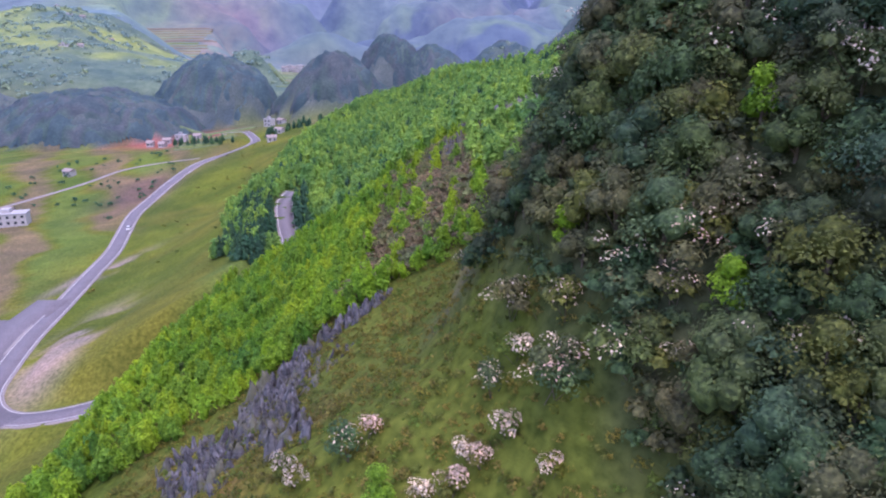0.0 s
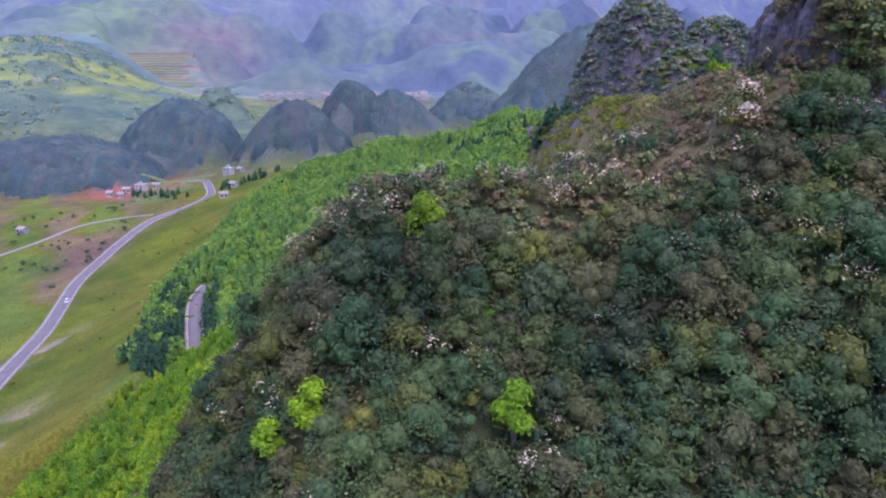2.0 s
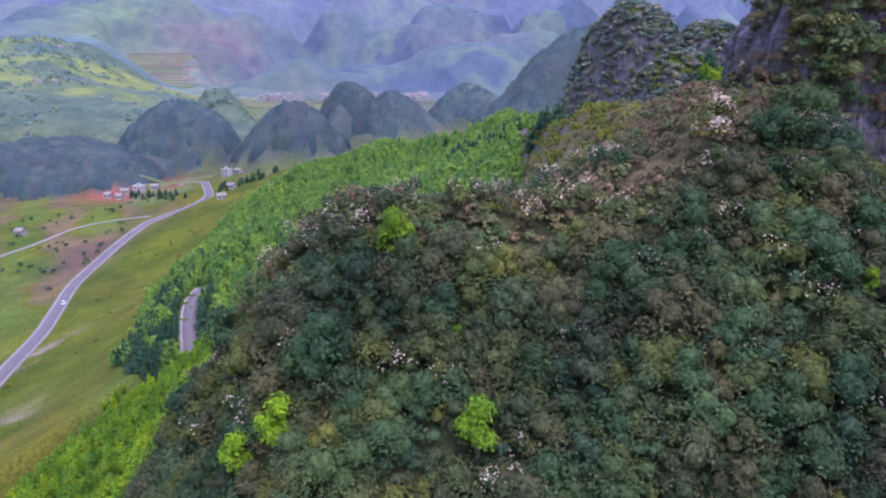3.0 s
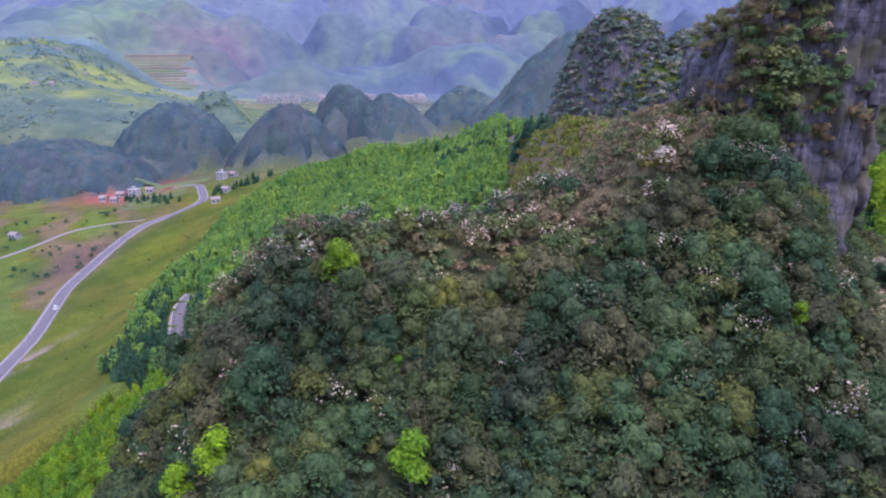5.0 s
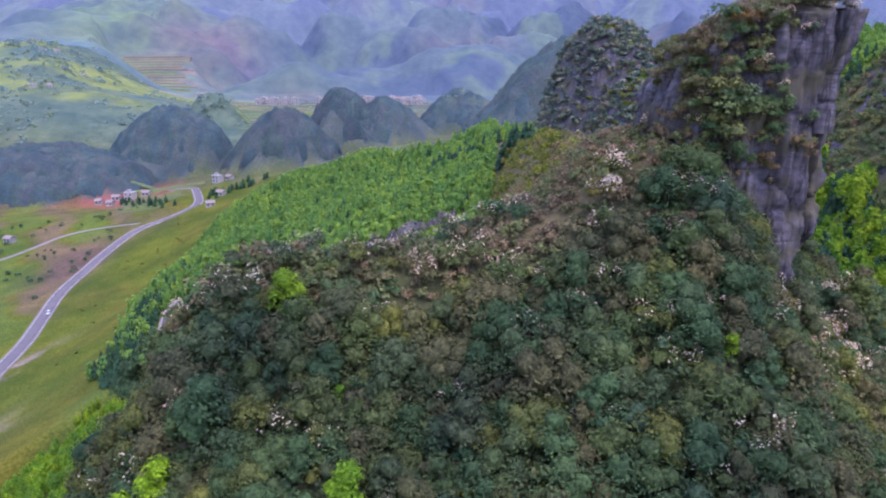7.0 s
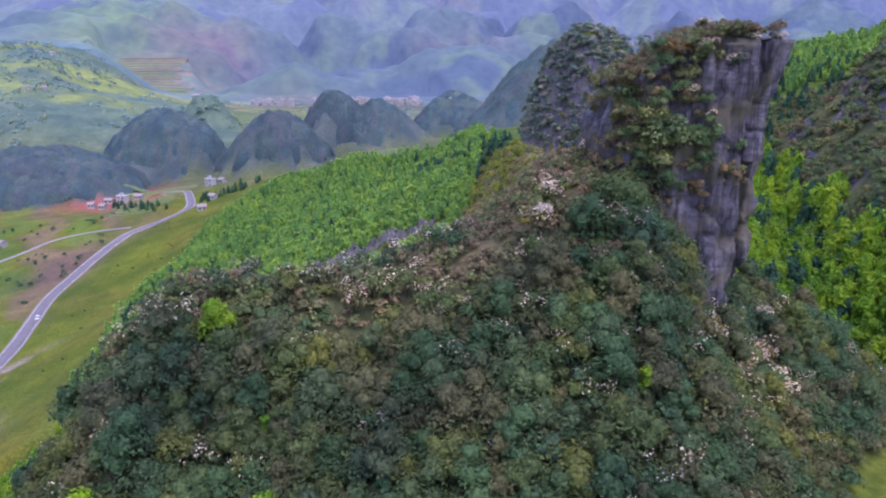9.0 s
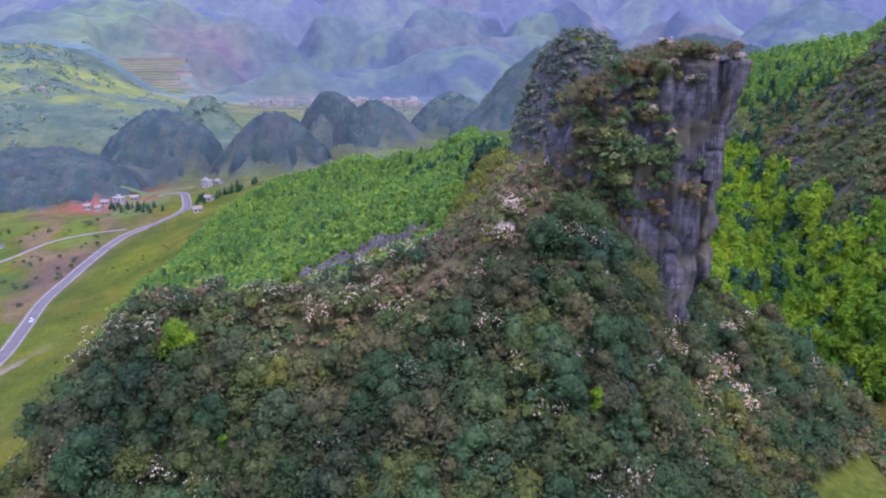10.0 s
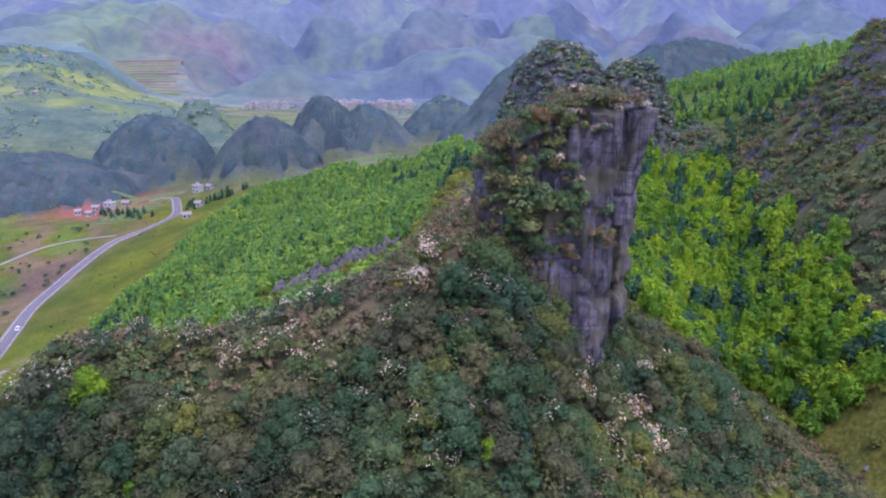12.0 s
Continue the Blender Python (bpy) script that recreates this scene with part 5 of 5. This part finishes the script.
def house(name, label, x, y, turn, w, d, storeys, pitched, group=""):
    z = float(min(height(x + a, y + b) for a in (-w / 2, w / 2) for b in (-d / 2, d / 2)))
    top = storeys * 3.0 + 1.0
    ob = tagged(empty(name, x, y, z - 0.3, turn), label, "house", group)
    bm = bmesh.new()
    box(bm, -w / 2, w / 2, -d / 2, d / 2, -2.0, top)
    part("wall", bm, PLASTER, ob)
    bm = bmesh.new()
    if pitched:
        e = 0.5
        v = [bm.verts.new(p) for p in ((-w / 2 - e, -d / 2 - e, top), (w / 2 + e, -d / 2 - e, top), (w / 2 + e, d / 2 + e, top), (-w / 2 - e, d / 2 + e, top), (-w / 2 - e, 0, top + d * 0.28), (w / 2 + e, 0, top + d * 0.28))]
        for f in ((0, 1, 5, 4), (2, 3, 4, 5), (0, 4, 3), (1, 2, 5), (0, 3, 2, 1)):
            bm.faces.new([v[k] for k in f])
        part("roof", bm, TILE, ob)
    else:
        box(bm, -w / 2 - 0.3, w / 2 + 0.3, -d / 2 - 0.3, d / 2 + 0.3, top, top + 0.35)
        box(bm, -w * 0.2, w * 0.05, -d * 0.2, d * 0.3, top + 0.35, top + 2.2)
        part("roof", bm, FLAT_ROOF, ob)
    me = None
    for s in range(storeys):
        for k in range(max(2, int(w / 3.2))):
            if me is None:
                bm = bmesh.new()
                box(bm, -0.65, 0.65, -0.06, 0.06, 0, 1.4)
                win = part("window", bm, DARK_GLASS, ob)
                me = win.data
            else:
                win = new("window", me)
                win.parent = ob
            win.location = (-w / 2 + w * (k + 0.5) / max(2, int(w / 3.2)), -d / 2 - 0.02, 1.8 + 3.0 * s)
    return ob


town_rng = random.Random(3)
house("farmhouse", "long pale concrete house beside the fields", -229, 345, 0.3, 17, 9, 2, False)
house("farmhouse", "low grey shed beside the track", -246, 362, 0.3, 14, 7, 1, True)
for x, y, w, n in ((-219, 562, 9, 2), (-209, 570, 6, 1), (-228, 545, 5, 1), (-233, 566, 6, 1), (-241, 552, 5, 1), (-152, 585, 8, 2), (-143, 590, 6, 1), (-124, 480, 6, 1), (-126, 512, 5.5, 1), (-252, 448, 6, 1)):
    house("house", "small pale house by the mountain road", x, y, town_rng.uniform(-0.6, 0.6), w, 5.5, n, n == 1 and w < 6.2, "houses by the road")
protos = [house("house", "small white house in the distant village", -300 + 12 * k, 1322, 0, 8 + 2 * k, 8, 2 + k, k == 1, "houses of the village") for k in range(3)]
for k in range(84):
    u = town_rng.random()
    x, y = (-195 + 205 * u ** 0.8 + town_rng.gauss(0, 6), 1290 + 55 * town_rng.random()) if k < 56 else (-305 + 80 * town_rng.random(), 1310 + 26 * town_rng.random()) if k < 66 else (-425 + 40 * town_rng.random(), 1310 + 40 * town_rng.random())
    copy_thing(protos[k % 3], Matrix.Translation((x, y, float(height(x, y)) - 0.5)) @ Matrix.Rotation(town_rng.uniform(-0.5, 0.5), 4, "Z"))
for x, y, w in ((-640, 1210, 12), (-622, 1222, 8), (-560, 1120, 11), (-545, 1150, 8), (-700, 1290, 9), (-520, 960, 12), (-505, 975, 7)):
    house("farmhouse", "small white farmhouse high on the green hillside", x, y, town_rng.uniform(-0.4, 0.4), w, 6.5, 1, w < 9, "farmhouses on the hillside")
valley_line = smooth_line(((-560, 1300, 0), (-500, 1322, 0), (-440, 1316, 0), (-370, 1298, 0), (-290, 1292, 0), (-190, 1288, 0), (-80, 1280, 0), (60, 1284, 0)), 8)
valley_line[:, 2] = height(valley_line[:, 0], valley_line[:, 1]) + 0.8
tagged(new("valley_road", quad_mesh("valley_road", *ribbon(valley_line, -4, 4, 0.0), [PALE])), "pale road along the distant village", "road", kind="structure")


# ---- terraced fields ----
FIELDS = [plain("field_green", (0.11, 0.15, 0.07), 0.95, 0.5), plain("field_straw", (0.20, 0.178, 0.105), 0.95, 0.5), plain("field_earth", (0.17, 0.13, 0.10), 0.95, 0.5), plain("field_crop", (0.135, 0.18, 0.055), 0.95, 0.5)]
field_turn = random.Random(7)


def terrace(label, group, y, x0, x1, wide, lift, mat):
    """A narrow level field along the slope, with the low earth wall that holds it."""
    xs = np.linspace(x0, x1, max(4, int((x1 - x0) / 14)))
    ys = y + 5 * fbm(xs, np.full(xs.shape, y), 60, 2, 121)
    line = np.column_stack((xs, ys, height(xs, ys) + lift))
    tagged(new("terraced_field", quad_mesh("terraced_field", *ribbon(line, -wide / 2, wide / 2, 0.0, lift + 2.0), [mat])), label, "field", group)


for y in range(860, 1210, 26):
    a, b = 53 - (0.315 - 0.02 * field_turn.random()) * y, 53 - (0.16 + 0.03 * field_turn.random()) * y
    cut = a + (b - a) * field_turn.uniform(0.3, 0.7)
    for x0, x1 in ((a, cut - 3), (cut + 3, b)):
        terrace("narrow green field on the valley floor", "fields on the valley floor", y, x0, x1, field_turn.uniform(9, 17), 0.9, FIELDS[field_turn.choice((0, 0, 3, 1))])
for y in range(1400, 1680, 15):
    a, b = 53 - (0.445 + 0.03 * field_turn.random()) * y, 53 - (0.355 + 0.03 * field_turn.random()) * y
    terrace("straw-coloured terraced field on the far hillside", "terraces beyond the village", y, a, b, field_turn.uniform(6, 10), 2.2, FIELDS[field_turn.choice((1, 1, 2, 3))])
for y in range(556, 650, 9):
    terrace("khaki terraced field below the karst hills", "terraces below the karst hills", y, -44 + 8 * field_turn.random(), 2 + 14 * field_turn.random(), field_turn.uniform(3.5, 5), 0.7, FIELDS[field_turn.choice((1, 3, 0))])
for y in range(500, 600, 9):
    terrace("yellow-green terraced field beside the road", "terraces beside the road", y, -205 + 8 * field_turn.random() - 0.3 * (y - 500), -172 + 6 * field_turn.random(), field_turn.uniform(3, 4.5), 0.4, FIELDS[field_turn.choice((0, 3, 3))])


# ---- car on the road ----
def car(x, y, z, turn):
    ob = tagged(empty("car", x, y, z, turn), "white car driving on the mountain road", "car")
    bm = bmesh.new()
    box(bm, -2.15, 2.15, -0.88, 0.88, 0.35, 0.95)
    bmesh.ops.bevel(bm, geom=bm.edges[:], offset=0.14, segments=2, affect="EDGES")
    part("body", bm, CAR_PAINT, ob)
    bm = bmesh.new()
    cab = box(bm, -1.4, 1.0, -0.8, 0.8, 0.95, 1.5)
    for v in cab["verts"]:
        if v.co.z > 1.2:
            v.co.x *= 0.72
            v.co.y *= 0.85
    part("cabin", bm, DARK_GLASS, ob, "dark glass cabin")
    bm = bmesh.new()
    box(bm, -0.98, 0.7, -0.66, 0.66, 1.5, 1.55)
    part("roof", bm, CAR_PAINT, ob)
    for wx in (-1.35, 1.35):
        for wy in (-0.8, 0.8):
            bm = bmesh.new()
            bmesh.ops.create_cone(bm, cap_ends=True, segments=14, radius1=0.33, radius2=0.33, depth=0.22, matrix=Matrix.Translation((wx, wy, 0.33)) @ Matrix.Rotation(math.pi / 2, 4, "X"))
            part("wheel", bm, TYRE, ob)


car(-157.4, 324.0, 11.93, -1.26)
